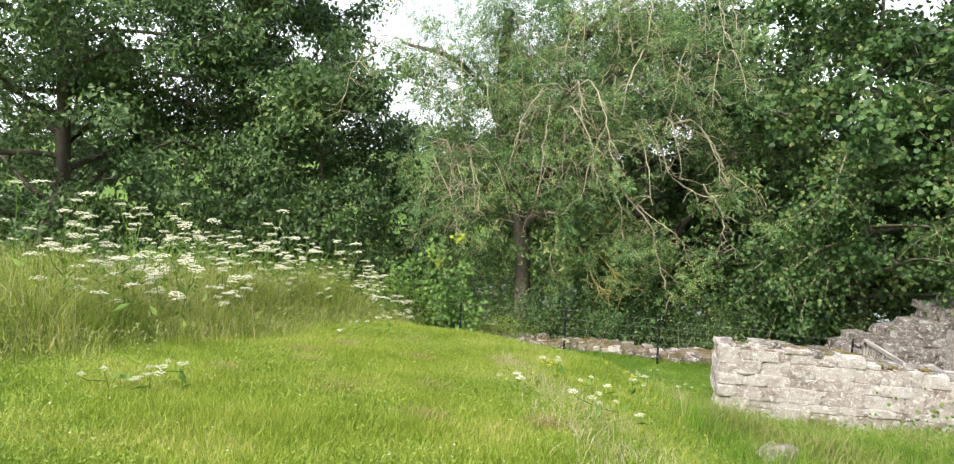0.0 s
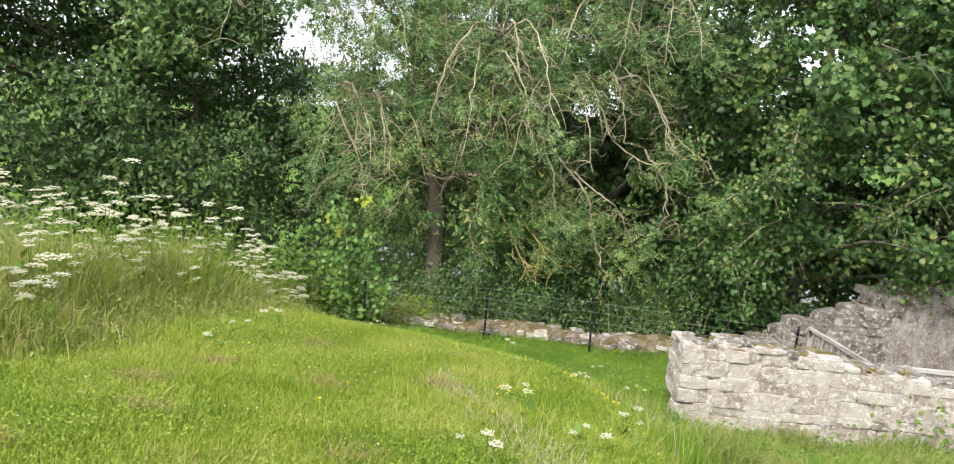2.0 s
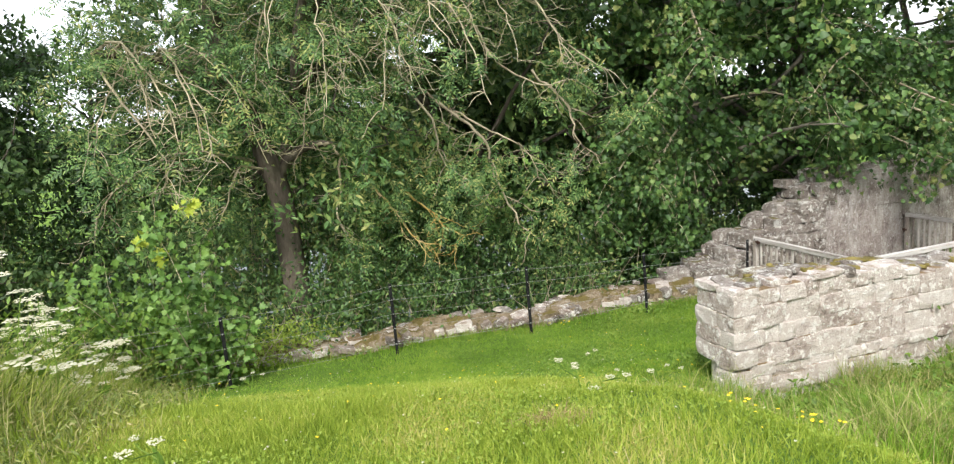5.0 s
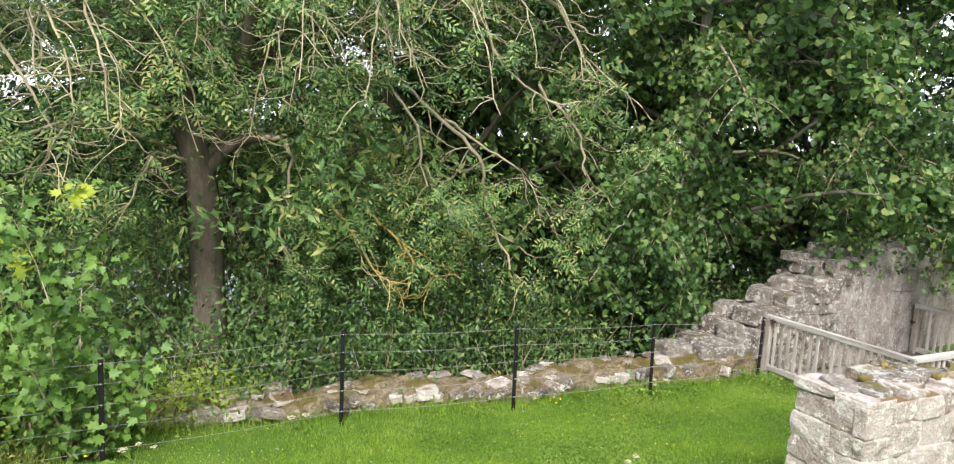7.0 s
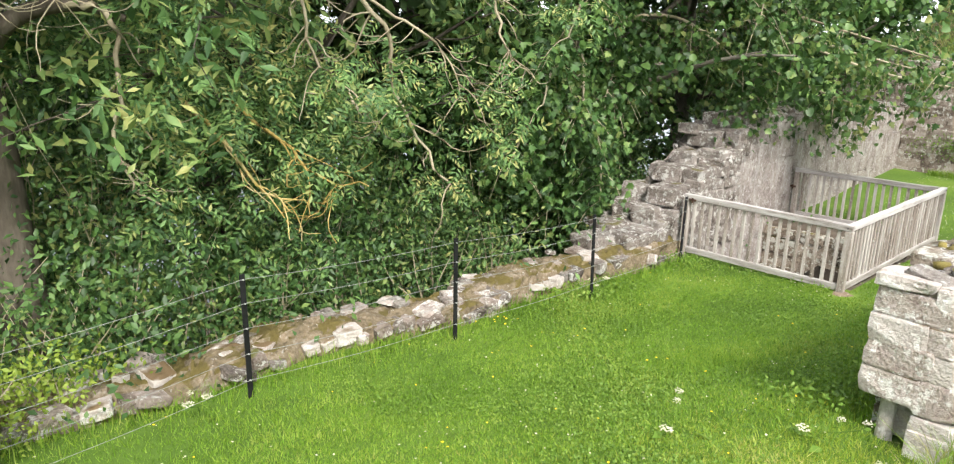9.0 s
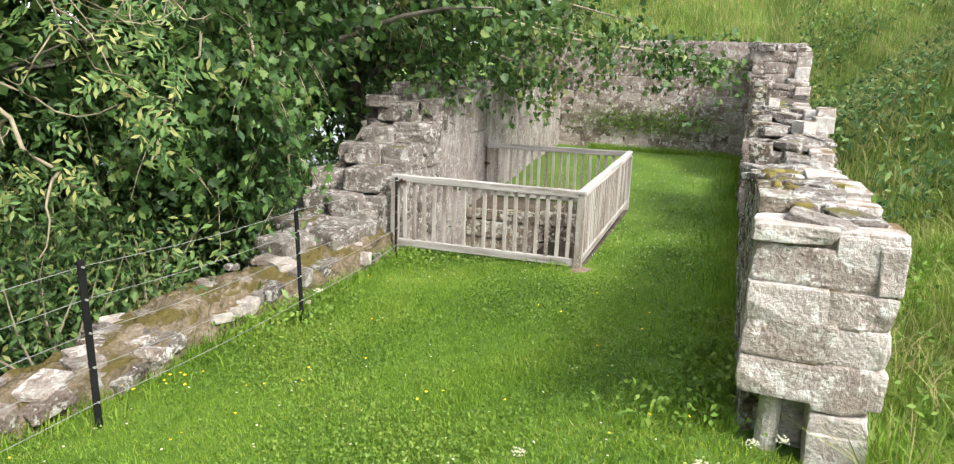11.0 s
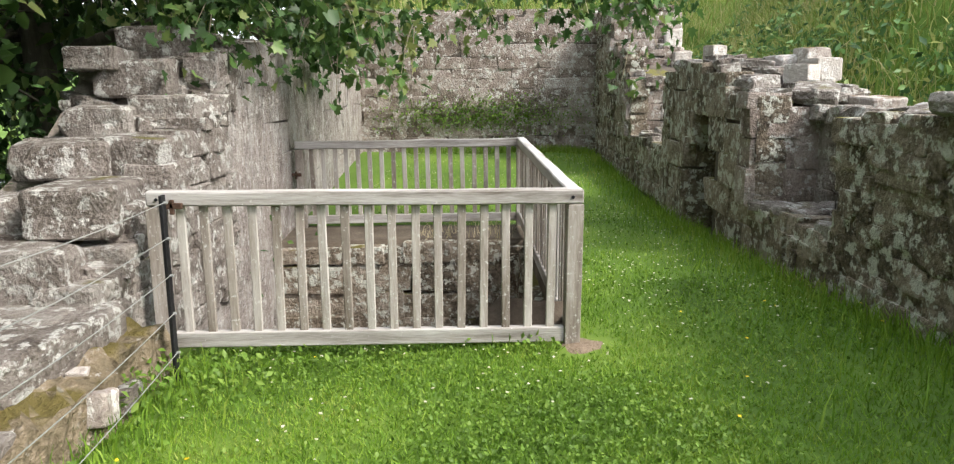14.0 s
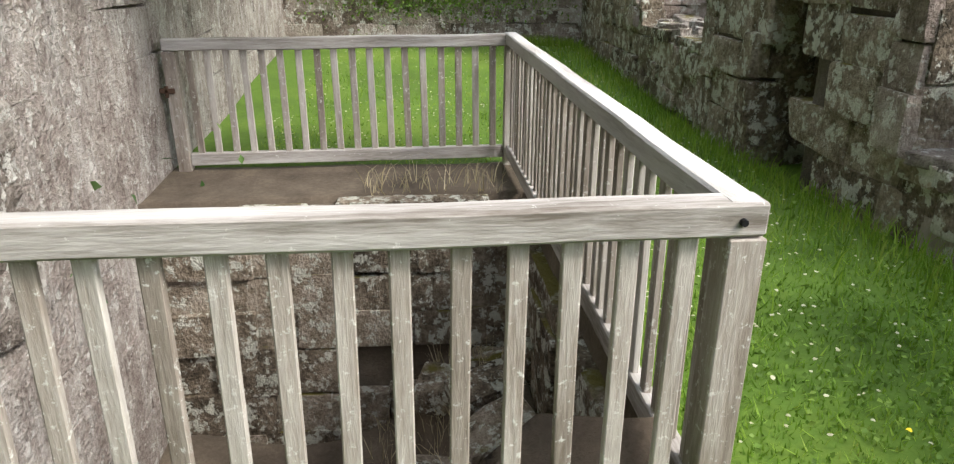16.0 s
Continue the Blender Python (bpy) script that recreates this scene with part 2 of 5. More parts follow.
LEAF = {
    "ash": material("ash_leaf", [(0.1, (0.045, 0.10, 0.036)), (0.42, (0.105, 0.205, 0.066)), (0.7, (0.18, 0.30, 0.09)), (0.96, (0.38, 0.385, 0.14))], 0.5, 0.5, 0, 5, 0.85, island=True, transl=0.34, spec=0.35),
    "sycamore": material("sycamore_leaf", [(0.1, (0.026, 0.066, 0.018)), (0.45, (0.066, 0.143, 0.037)), (0.75, (0.124, 0.221, 0.055)), (0.98, (0.276, 0.308, 0.101))], 0.5, 0.5, 0, 5, 0.75, island=True, transl=0.32, spec=0.45),
    "beech": material("beech_leaf", [(0.1, (0.033, 0.071, 0.022)), (0.5, (0.079, 0.149, 0.046)), (0.8, (0.159, 0.244, 0.067)), (0.98, (0.317, 0.354, 0.110))], 0.4, 0.5, 0, 5, 0.55, island=True, transl=0.28, spec=0.4),
    "weed": material("weed_leaf", [(0.1, (0.07, 0.13, 0.02)), (0.5, (0.14, 0.25, 0.035)), (0.9, (0.26, 0.36, 0.07))], 0.8, 0.5, 0, 6, 0.5, island=True, transl=0.32),
    "sapling": material("sapling_leaf", [(0.1, (0.07, 0.155, 0.035)), (0.5, (0.14, 0.265, 0.055)), (0.9, (0.23, 0.36, 0.085))], 0.8, 0.5, 0, 6, 0.5, island=True, transl=0.32, spec=0.45),
    "bright": material("bright_leaf", [(0.1, (0.115, 0.19, 0.022)), (0.5, (0.23, 0.325, 0.045)), (0.9, (0.37, 0.44, 0.09))], 0.8, 0.5, 0, 6, 0.5, island=True, transl=0.32),
    "herb": material("herb_leaf", [(0.1, (0.085, 0.125, 0.03)), (0.45, (0.19, 0.245, 0.06)), (0.75, (0.33, 0.35, 0.12)), (0.95, (0.46, 0.42, 0.22))], 1.2, 0.6, 0, 6, 0.8, island=True, transl=0.3),
    "lime": material("young_leaf", [(0.1, (0.20, 0.28, 0.03)), (0.5, (0.34, 0.42, 0.05)), (0.9, (0.48, 0.52, 0.10))], 0.8, 0.5, 0, 6, 0.4, island=True, transl=0.32),
}
PETAL = material("white_umbel", [(0.1, (0.34, 0.33, 0.20)), (0.5, (0.54, 0.53, 0.39)), (0.9, (0.72, 0.71, 0.60))], 3, 0.8, 0, 20, 0.3, island=True, transl=0.25)
YELLOW = material("yellow_petal", [(0.2, (0.70, 0.46, 0.01)), (0.8, (0.86, 0.66, 0.03))], 3, 0.6, 0, 20, 0.3, island=True)
WOOD = material("weathered_oak", [(0.2, (0.132, 0.105, 0.083)), (0.42, (0.286, 0.248, 0.220)), (0.62, (0.440, 0.407, 0.380)), (0.85, (0.605, 0.583, 0.561))], 3.0, 0.9, 0.8, 26, 0.25, spots=(34.0, 0.58, (0.56, 0.55, 0.53)), stretch=(3, 3, 0.4), bump_size=0.01)
WOOD_X = material("weathered_oak_rail", [(0.22, (0.162, 0.139, 0.120)), (0.42, (0.363, 0.339, 0.324)), (0.6, (0.496, 0.477, 0.467)), (0.85, (0.611, 0.601, 0.591))], 3.0, 0.9, 0.8, 26, 0.2, stretch=(0.4, 4, 4), spots=(30.0, 0.63, (0.62, 0.61, 0.60)), bump_size=0.01, local=True)
IRON = material("black_iron", [(0.2, (0.008, 0.008, 0.010)), (0.8, (0.03, 0.03, 0.034))], 4, 0.5, 0.2, 40, 0.1, metal=0.4)
WIRE = material("galvanised_wire", [(0.2, (0.26, 0.27, 0.26)), (0.8, (0.42, 0.43, 0.42))], 4, 0.5, 0, 40, 0.1, metal=0.3)
WATER = material("river_water", [(0.2, (0.02, 0.03, 0.03)), (0.8, (0.04, 0.05, 0.05))], 0.5, 0.08, 0.4, 3, 0.0)

# ---------------------------------------------------------------- builders


def from_arrays(name, verts, faces, mat, smooth=False):
    me = bpy.data.meshes.new(name)
    me.from_pydata(verts, [], faces)
    me.materials.append(mat)
    if smooth:
        me.polygons.foreach_set("use_smooth", [True] * len(me.polygons))
    me.update()
    return me


def tri_mesh(name, verts, faces, mat):
    """Mesh from numpy arrays: verts (n, 3), faces (m, k)."""
    me = bpy.data.meshes.new(name)
    k = faces.shape[1]
    me.vertices.add(len(verts))
    me.vertices.foreach_set("co", verts.astype(np.float32).ravel())
    me.loops.add(faces.size)
    me.loops.foreach_set("vertex_index", faces.astype(np.int32).ravel())
    me.polygons.add(len(faces))
    me.polygons.foreach_set("loop_start", np.arange(0, faces.size, k, dtype=np.int32))
    me.materials.append(mat)
    me.update(calc_edges=True)
    return me


def child(name, me, parent, m=None, label=""):
    ob = new(name, me)
    ob.parent = parent
    if m is not None:
        ob.matrix_basis = m
    if label:
        ob["label"] = label
    return ob


def part(name, bm, mat, parent, label=""):
    me = bpy.data.meshes.new(name)
    bm.to_mesh(me)
    bm.free()
    me.materials.append(mat)
    return child(name, me, parent, None, label)


def box(x0, x1, y0, y1, z0, z1, bevel=0.0):
    bm = bmesh.new()
    bmesh.ops.create_cube(bm, size=1, matrix=Matrix.Translation(((x0 + x1) / 2, (y0 + y1) / 2, (z0 + z1) / 2)) @ Matrix.Diagonal((x1 - x0, y1 - y0, z1 - z0, 1)))
    if bevel:
        bmesh.ops.bevel(bm, geom=bm.edges[:], offset=bevel, segments=1, affect="EDGES")
    return bm


def tube(points, radii, sides=6):
    """Vertices and quads of a tapered tube along points."""
    vs, fs = [], []
    pts = [Vector(p) for p in points]
    for i, p in enumerate(pts):
        d = (pts[min(i + 1, len(pts) - 1)] - pts[max(i - 1, 0)]).normalized()
        a = d.orthogonal().normalized()
        b = d.cross(a)
        for k in range(sides):
            w = 2 * math.pi * k / sides
            vs.append(tuple(p + (a * math.cos(w) + b * math.sin(w)) * radii[i]))
    for i in range(len(pts) - 1):
        for k in range(sides):
            fs.append((i * sides + k, i * sides + (k + 1) % sides, (i + 1) * sides + (k + 1) % sides, (i + 1) * sides + k))
    return vs, fs


def merge(pieces):
    vs, fs = [], []
    for v, f in pieces:
        o = len(vs)
        vs += v
        fs += [tuple(i + o for i in q) for q in f]
    return vs, fs


def smooth_step(a, b, x):
    t = np.clip((x - a) / (b - a), 0, 1)
    return t * t * (3 - 2 * t)


# ---------------------------------------------------------------- ground
PIT = (7.62, 10.64, 14.08, 16.76)


def height(x, y):
    """Ground level: a mown bank that falls to the sunken lawn, a drop to the river, a hillside to the south-east."""
    x, y = np.asarray(x, float), np.asarray(y, float)
    h = np.interp(y + 0.35 * np.clip(x, -3.5, None), [-60, -4, 0, 9.5, 11.0, 12.4, 13.3, 14.1, 14.8, 15.4, 16.5, 18], [4.2, 3.95, 3.37, 1.98, 1.5, 1.0, 0.66, 0.44, 0.27, 0.17, 0.06, 0.0])
    h = h - 0.78 * smooth_step(0.2, 2.6, x) * smooth_step(13.0, 10.5, y) * smooth_step(1, 5, y) * (1 - 0.6 * smooth_step(4, 7, x))
    h = h + 0.30 * smooth_step(11.5, 17.5, x) * smooth_step(10, 12, y)
    slope = np.maximum(smooth_step(7.5, 13, x) * np.clip(11.4 - y, 0, 80), smooth_step(24, 18, y) * np.clip(x - 18.1, 0, 80))
    h = h + np.minimum(slope * 0.66, 34) + smooth_step(9, 13, x) * smooth_step(11.9, 11.0, y) * 0.9
    drop = np.clip(y - 17.4, 0, None) * smooth_step(-9, -4, x) + np.clip(y - 19.5, 0, None) * (1 - smooth_step(-9, -4, x))
    h = h - np.minimum(drop * 0.62, 5.0 + h)
    far = np.clip(y - 48, 0, None)
    h = h + np.minimum(far * 0.16, 9) * smooth_step(48, 60, y)
    inside = (x > PIT[0]) & (x < PIT[1]) & (y > PIT[2]) & (y < PIT[3])
    pit = -0.45 - 1.4 * smooth_step(PIT[0], PIT[0] + 0.6, x) + 0.75 * smooth_step(15.1, 14.5, y) - 0.1 * np.sin(x * 5) * np.cos(y * 4)
    rough = 0.018 * np.sin(x * 2.3 + 1.7 * np.sin(y * 1.1)) * np.cos(y * 1.9)
    return np.where(inside, pit, h + rough)


def axis(lo, hi, step, extra):
    mid = list(np.arange(lo, hi + 1e-6, step))
    out, s, v = [], step, 0
    while v < 1500:
        s *= 1.25
        v += s
        out.append(v)
    return np.array(sorted(set([lo - o for o in out] + mid + [hi + o for o in out] + extra)))


gx = axis(-12, 20, 0.25, [PIT[0] - 0.01, PIT[0] + 0.01, PIT[1] - 0.01, PIT[1] + 0.01])
gy = axis(-6, 26, 0.25, [PIT[2] - 0.01, PIT[2] + 0.01, PIT[3] - 0.01, PIT[3] + 0.01])
GX, GY = np.meshgrid(gx, gy)
GZ = height(GX, GY)
nx, ny = len(gx), len(gy)
idx = np.arange(nx * ny).reshape(ny, nx)
quads = np.stack([idx[:-1, :-1], idx[:-1, 1:], idx[1:, 1:], idx[1:, :-1]], -1).reshape(-1, 4)
ground_me = tri_mesh("ground", np.stack([GX.ravel(), GY.ravel(), GZ.ravel()], 1), quads, TURF)
ground_me.materials.append(EARTH)
cx, cy = GX[:-1, :-1].ravel() + 0.05, GY[:-1, :-1].ravel() + 0.05
under_trees = (cy > 17.3) & (cy < 47)
in_pit = (cx > PIT[0] - 0.05) & (cx < PIT[1] + 0.84) & (cy > PIT[2] - 0.1) & (cy < PIT[3] + 0.1)
ground_me.polygons.foreach_set("material_index", (under_trees | in_pit).astype(np.int32))
ground_me.polygons.foreach_set("use_smooth", np.ones(len(quads), bool))
ground = tagged(new("ground", ground_me), "mown grass bank falling to a sunken lawn", "ground", kind="structure")
water_me = from_arrays("water", [(-400, 25.5, -4.6), (400, 25.5, -4.6), (400, 60, -4.6), (-400, 60, -4.6)], [(0, 1, 2, 3)], WATER)
tagged(new("water", water_me), "slow river glinting behind the trees", "water", kind="structure")

# ---------------------------------------------------------------- stonework
rng = random.Random(11)


def stone_mesh(name, mat, seed, wobble=0.09, rounding=0.2, n=3):
    """Unit block with rounded edges, broken faces and knocked-off corners."""
    r = random.Random(seed)
    off = Vector((seed * 3.7, seed * 1.9, seed * 0.7))
    chip = [(Vector([r.choice((-1, 1)) * 0.5 for _ in range(3)]), r.uniform(0.2, 0.45)) for _ in range(2)]
    keys, vs, fs = {}, [], []
    cut = (0, 0.1, 0.9, 1) if n == 3 else (0, 0.09, 0.5, 0.91, 1)

    def vert(p):
        if p not in keys:
            keys[p] = len(vs)
            q = Vector([cut[c] - 0.5 for c in p])
            outer = sum(abs(c) > 0.49 for c in q)
            q *= 1.0 - rounding * (0, 0, 0.35, 0.75)[outer]
            for c, d in chip:
                k = (q - c).length
                if k < d:
                    q *= 1 - 0.3 * (1 - k / d) * wobble / 0.09
            q += noise.noise_vector(q * 2.3 + off) * wobble * 0.9 + noise.noise_vector(q * 5.5 + off) * wobble * 0.35
            vs.append(tuple(q))
        return keys[p]

    for ax in range(3):
        for side in (0, n):
            for i in range(n):
                for j in range(n):
                    corner = []
                    for a, b in ((i, j), (i + 1, j), (i + 1, j + 1), (i, j + 1)):
                        p = [0, 0, 0]
                        p[ax], p[(ax + 1) % 3], p[(ax + 2) % 3] = side, a, b
                        corner.append(vert(tuple(p)))
                    fs.append(tuple(corner if side else corner[::-1]))
    return from_arrays(name, vs, fs, mat, rounding > 0.3)


POOL = {}
for key, mat in (("pale", STONE_PALE), ("dark", STONE_DARK_SHADE), ("red", STONE_RED), ("streak", STONE_STREAK), ("grey", STONE_GREY_SHADE), ("ashlar", STONE_RED), ("ashlar_dark", STONE_DARK_SHADE), ("ashlar_pale", STONE_PALE), ("moss", MOSS)):
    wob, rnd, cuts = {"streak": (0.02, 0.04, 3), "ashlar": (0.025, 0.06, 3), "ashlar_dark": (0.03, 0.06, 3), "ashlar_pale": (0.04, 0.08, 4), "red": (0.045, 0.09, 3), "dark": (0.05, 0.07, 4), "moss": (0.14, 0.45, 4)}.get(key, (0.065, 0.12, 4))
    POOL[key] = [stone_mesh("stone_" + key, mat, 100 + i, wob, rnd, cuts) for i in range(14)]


def stone(kind, parent, centre, size, turn, tilt=0.0, name="stone"):
    m = Matrix.Translation(centre) @ Matrix.Rotation(turn, 4, "Z") @ Matrix.Rotation(tilt, 4, "Y") @ Matrix.Diagonal((*size, 1))
    return child(name, rng.choice(POOL[kind]), parent, m)


def face(parent, kind, start, angle, length, z0, top, rows=(0.14, 0.24), widths=(0.2, 0.5), depth=0.28, hole=None, proud=0.02, joint=0.012, ragged=0.1):
    """Courses of stones whose outer faces lie along a line; angle: the way the course runs, the outside is on its right."""
    ux, uy = math.cos(angle), math.sin(angle)
    ox, oy = uy, -ux
    z = z0
    zmax = max(top(length * i / 40) for i in range(41))
    while z < zmax - 0.03:
        h = rng.uniform(*rows)
        s = -rng.uniform(0, ragged)
        while s < length - 0.04:
            w = min(rng.uniform(*widths) * (0.55 if rng.random() < 0.22 else 1), length - s)
            if length - s - w < 0.09:
                w = length - s
            mid = s + w / 2
            t = top(min(max(mid, 0), length))
            hh = min(h * rng.uniform(0.86, 1.1), t + rng.uniform(-0.05, 0.03) - z)
            if hh > 0.06 and not (hole and hole(mid, z + hh / 2)):
                out = rng.uniform(-proud, proud) - depth / 2
                stone(kind, parent, (start[0] + ux * mid + ox * out, start[1] + uy * mid + oy * out, z + hh / 2),
                      (w - joint + 0.03, depth, hh - joint + 0.03), angle + rng.uniform(-0.02, 0.02), rng.uniform(-0.025, 0.025))
            s += w
        z += h


def prism(outline, y0, y1):
    """Core of a wall: an outline in x and z, drawn through from y0 to y1."""
    bm = bmesh.new()
    a = [bm.verts.new((x, y0, z)) for x, z in outline]
    b = [bm.verts.new((x, y1, z)) for x, z in outline]
    n = len(outline)
    bm.faces.new(a)
    bm.faces.new(b[::-1])
    for i in range(n):
        bm.faces.new((a[(i + 1) % n], a[i], b[i], b[(i + 1) % n]))
    bmesh.ops.recalc_face_normals(bm, faces=bm.faces)
    return bm


def wall(name, label):
    ob = new(name)
    return tagged(ob, label, "wall", kind="structure")


def topping(parent, kind, x0, x1, y0, y1, top, count, size=(0.25, 0.5), high=(0.08, 0.16)):
    """Loose stones bedded along a wall head."""
    for i in range(count):
        x = x0 + (x1 - x0) * (i + rng.random()) / count
        y = rng.uniform(y0, y1)
        w, h = rng.uniform(*size), rng.uniform(*high)
        stone(kind, parent, (x, y, top(x) + h * 0.25), (w, w * rng.uniform(0.6, 0.9), h), rng.uniform(0, 3.1), rng.uniform(-0.2, 0.2))


# south wall, west length: 2.85 to 8.5, thickness 0.75
def south_top(x):
    return float(np.interp(x, [2.8, 3.6, 4.6, 6.0, 6.9, 7.5, 7.98, 8.0, 8.6], [1.80, 1.84, 1.78, 1.62, 1.52, 1.46, 1.34, 0.62, 0.60])) + 0.03 * math.sin(x * 5.1)


SW = wall("wall_south", "broken rubble stone wall with mossy head and undercut foot")
part("wall_core", prism([(2.895, 0.86), (3.25, 0.8), (3.3, 0.0), (3.5, -0.3), (9.5, -0.3), (9.5, 0.52), (7.98, 0.55), (7.95, 1.28), (7.0, 1.42), (5.5, 1.55), (3.6, 1.74), (2.895, 1.74)], 11.59, 12.18), MORTAR_PALE, SW)
# Dark mortar sheet behind the north face, matching the shade painted on its stones.
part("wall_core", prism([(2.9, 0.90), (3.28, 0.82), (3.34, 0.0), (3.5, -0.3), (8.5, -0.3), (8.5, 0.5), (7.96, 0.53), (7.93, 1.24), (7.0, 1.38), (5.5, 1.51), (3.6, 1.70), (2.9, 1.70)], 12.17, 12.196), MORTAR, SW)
# North face dark, sunlit south face pale: light and shade put into the stone.
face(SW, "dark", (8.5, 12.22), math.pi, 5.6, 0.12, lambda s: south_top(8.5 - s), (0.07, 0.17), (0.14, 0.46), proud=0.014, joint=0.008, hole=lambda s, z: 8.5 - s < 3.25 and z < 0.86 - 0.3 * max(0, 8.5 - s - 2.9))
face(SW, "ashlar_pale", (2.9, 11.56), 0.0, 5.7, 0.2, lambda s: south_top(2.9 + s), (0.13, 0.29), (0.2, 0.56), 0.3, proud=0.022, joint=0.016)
face(SW, "ashlar_pale", (2.86, 12.24), -math.pi / 2, 0.7, 0.86, lambda s: 1.78, (0.2, 0.28), (0.34, 0.6), 0.34, proud=0.02, joint=0.012, ragged=0.02)
face(SW, "pale", (3.1, 12.05), -math.pi / 2, 0.5, 0.0, lambda s: 0.88, (0.17, 0.26), (0.2, 0.35), 0.34, proud=0.06)
bm = bmesh.new()
bmesh.ops.create_cone(bm, cap_ends=True, segments=12, radius1=0.065, radius2=0.06, depth=0.42, matrix=pose(3.0, 12.06, 0.66))
part("colonnette", bm, STONE_PALE, SW, "stub of a small round stone shaft")
topping(SW, "grey", 3.0, 9.2, 11.7, 12.1, lambda x: south_top(x) - 0.05, 60, (0.12, 0.4), (0.06, 0.12))
for i in range(50):
    x = 3.4 + 4.5 * (i + rng.random()) / 50
    w = rng.uniform(0.06, 0.17)
    stone("moss", SW, (x, rng.uniform(11.68, 12.14), south_top(x) - 0.005), (w, w * rng.uniform(0.6, 1), rng.uniform(0.04, 0.07)), rng.uniform(0, 3), 0, "moss_cushion")

# south wall, middle block with a window reveal and a blocked doorway: 8.5 to 12.35
def mid_top(x):
    return float(np.interp(x, [8.4, 9.3, 9.35, 10.2, 10.9, 12.0, 12.4], [0.62, 0.62, 1.52, 1.60, 1.86, 1.80, 1.70]))


SM = wall("wall_south_middle", "ruined ashlar pier with a window reveal and a blocked doorway")
part("wall_core", prism([(9.52, -0.3), (10.45, -0.3), (10.45, 1.5), (9.52, 1.44)], 11.1, 12.17), MORTAR, SM)
part("wall_core", prism([(11.25, -0.3), (12.3, -0.3), (12.3, 1.62), (11.25, 1.75)], 11.1, 12.17), MORTAR, SM)
part("wall_core", prism([(10.4, -0.3), (11.3, -0.3), (11.3, 1.70), (10.4, 1.5)], 11.1, 11.62), MORTAR, SM)
part("lintel", prism([(10.3, 1.28), (11.45, 1.28), (11.45, 1.66), (10.3, 1.58)], 11.5, 12.17), STONE_DARK_SHADE, SM)
# Shaded north face painted dark; the lit west jamb and south face lighter.
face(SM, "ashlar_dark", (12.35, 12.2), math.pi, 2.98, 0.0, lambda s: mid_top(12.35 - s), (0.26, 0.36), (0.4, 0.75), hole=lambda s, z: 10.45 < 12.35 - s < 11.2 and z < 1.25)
# Doorway recess lined in dark stone, its inner shade painted in.
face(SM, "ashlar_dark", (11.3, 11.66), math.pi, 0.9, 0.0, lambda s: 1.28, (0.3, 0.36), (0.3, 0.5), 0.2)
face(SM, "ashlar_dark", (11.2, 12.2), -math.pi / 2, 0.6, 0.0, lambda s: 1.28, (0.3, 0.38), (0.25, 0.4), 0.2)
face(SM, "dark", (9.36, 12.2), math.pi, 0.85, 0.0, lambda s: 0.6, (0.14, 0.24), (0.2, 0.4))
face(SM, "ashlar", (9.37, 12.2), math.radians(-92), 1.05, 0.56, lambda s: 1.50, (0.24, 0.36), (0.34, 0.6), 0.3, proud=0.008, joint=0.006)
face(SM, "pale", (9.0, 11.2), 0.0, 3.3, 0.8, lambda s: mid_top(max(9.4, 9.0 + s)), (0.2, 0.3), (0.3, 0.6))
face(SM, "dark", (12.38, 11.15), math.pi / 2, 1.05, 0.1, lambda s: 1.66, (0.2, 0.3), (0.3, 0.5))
topping(SM, "grey", 9.4, 12.2, 11.25, 12.05, lambda x: mid_top(x) - 0.05, 30, (0.2, 0.5), (0.06, 0.14))
for x, y, w, h, a in ((11.45, 11.9, 0.22, 0.2, 0.2), (10.15, 11.5, 0.26, 0.2, 0.6), (10.3, 11.25, 0.32, 0.22, 0.1), (10.6, 11.2, 0.32, 0.22, 0.0)):
    stone("ashlar_pale", SM, (x, y, mid_top(x) + h * 0.45), (w, w * 0.8, h), a)

part("outer_leaf", prism([(7.5, 0.0), (9.6, 0.0), (9.6, 1.36), (8.6, 1.30), (7.5, 1.34)], 11.22, 11.62), MORTAR_PALE, SM)
# Outer leaf again: pale on the sunny south, shade-toned grey on the north.
face(SM, "pale", (7.5, 11.2), 0.0, 2.1, 0.1, lambda s: 1.38, (0.16, 0.26), (0.25, 0.55), 0.26, proud=0.015, joint=0.006)
face(SM, "grey", (9.4, 11.66), math.pi, 1.8, 0.5, lambda s: 1.36, (0.16, 0.28), (0.25, 0.5), 0.2, proud=0.015)
topping(SM, "grey", 7.6, 9.5, 11.25, 11.6, lambda x: 1.32, 14, (0.2, 0.45))

# south wall, far length with a second window: 12.4 to 17.3
def far_top(x):
    return float(np.interp(x, [12.4, 14.3, 14.35, 14.9, 14.95, 15.5, 15.55, 17.4], [0.85, 0.85, 1.72, 1.76, 2.1, 2.2, 2.84, 2.92]))


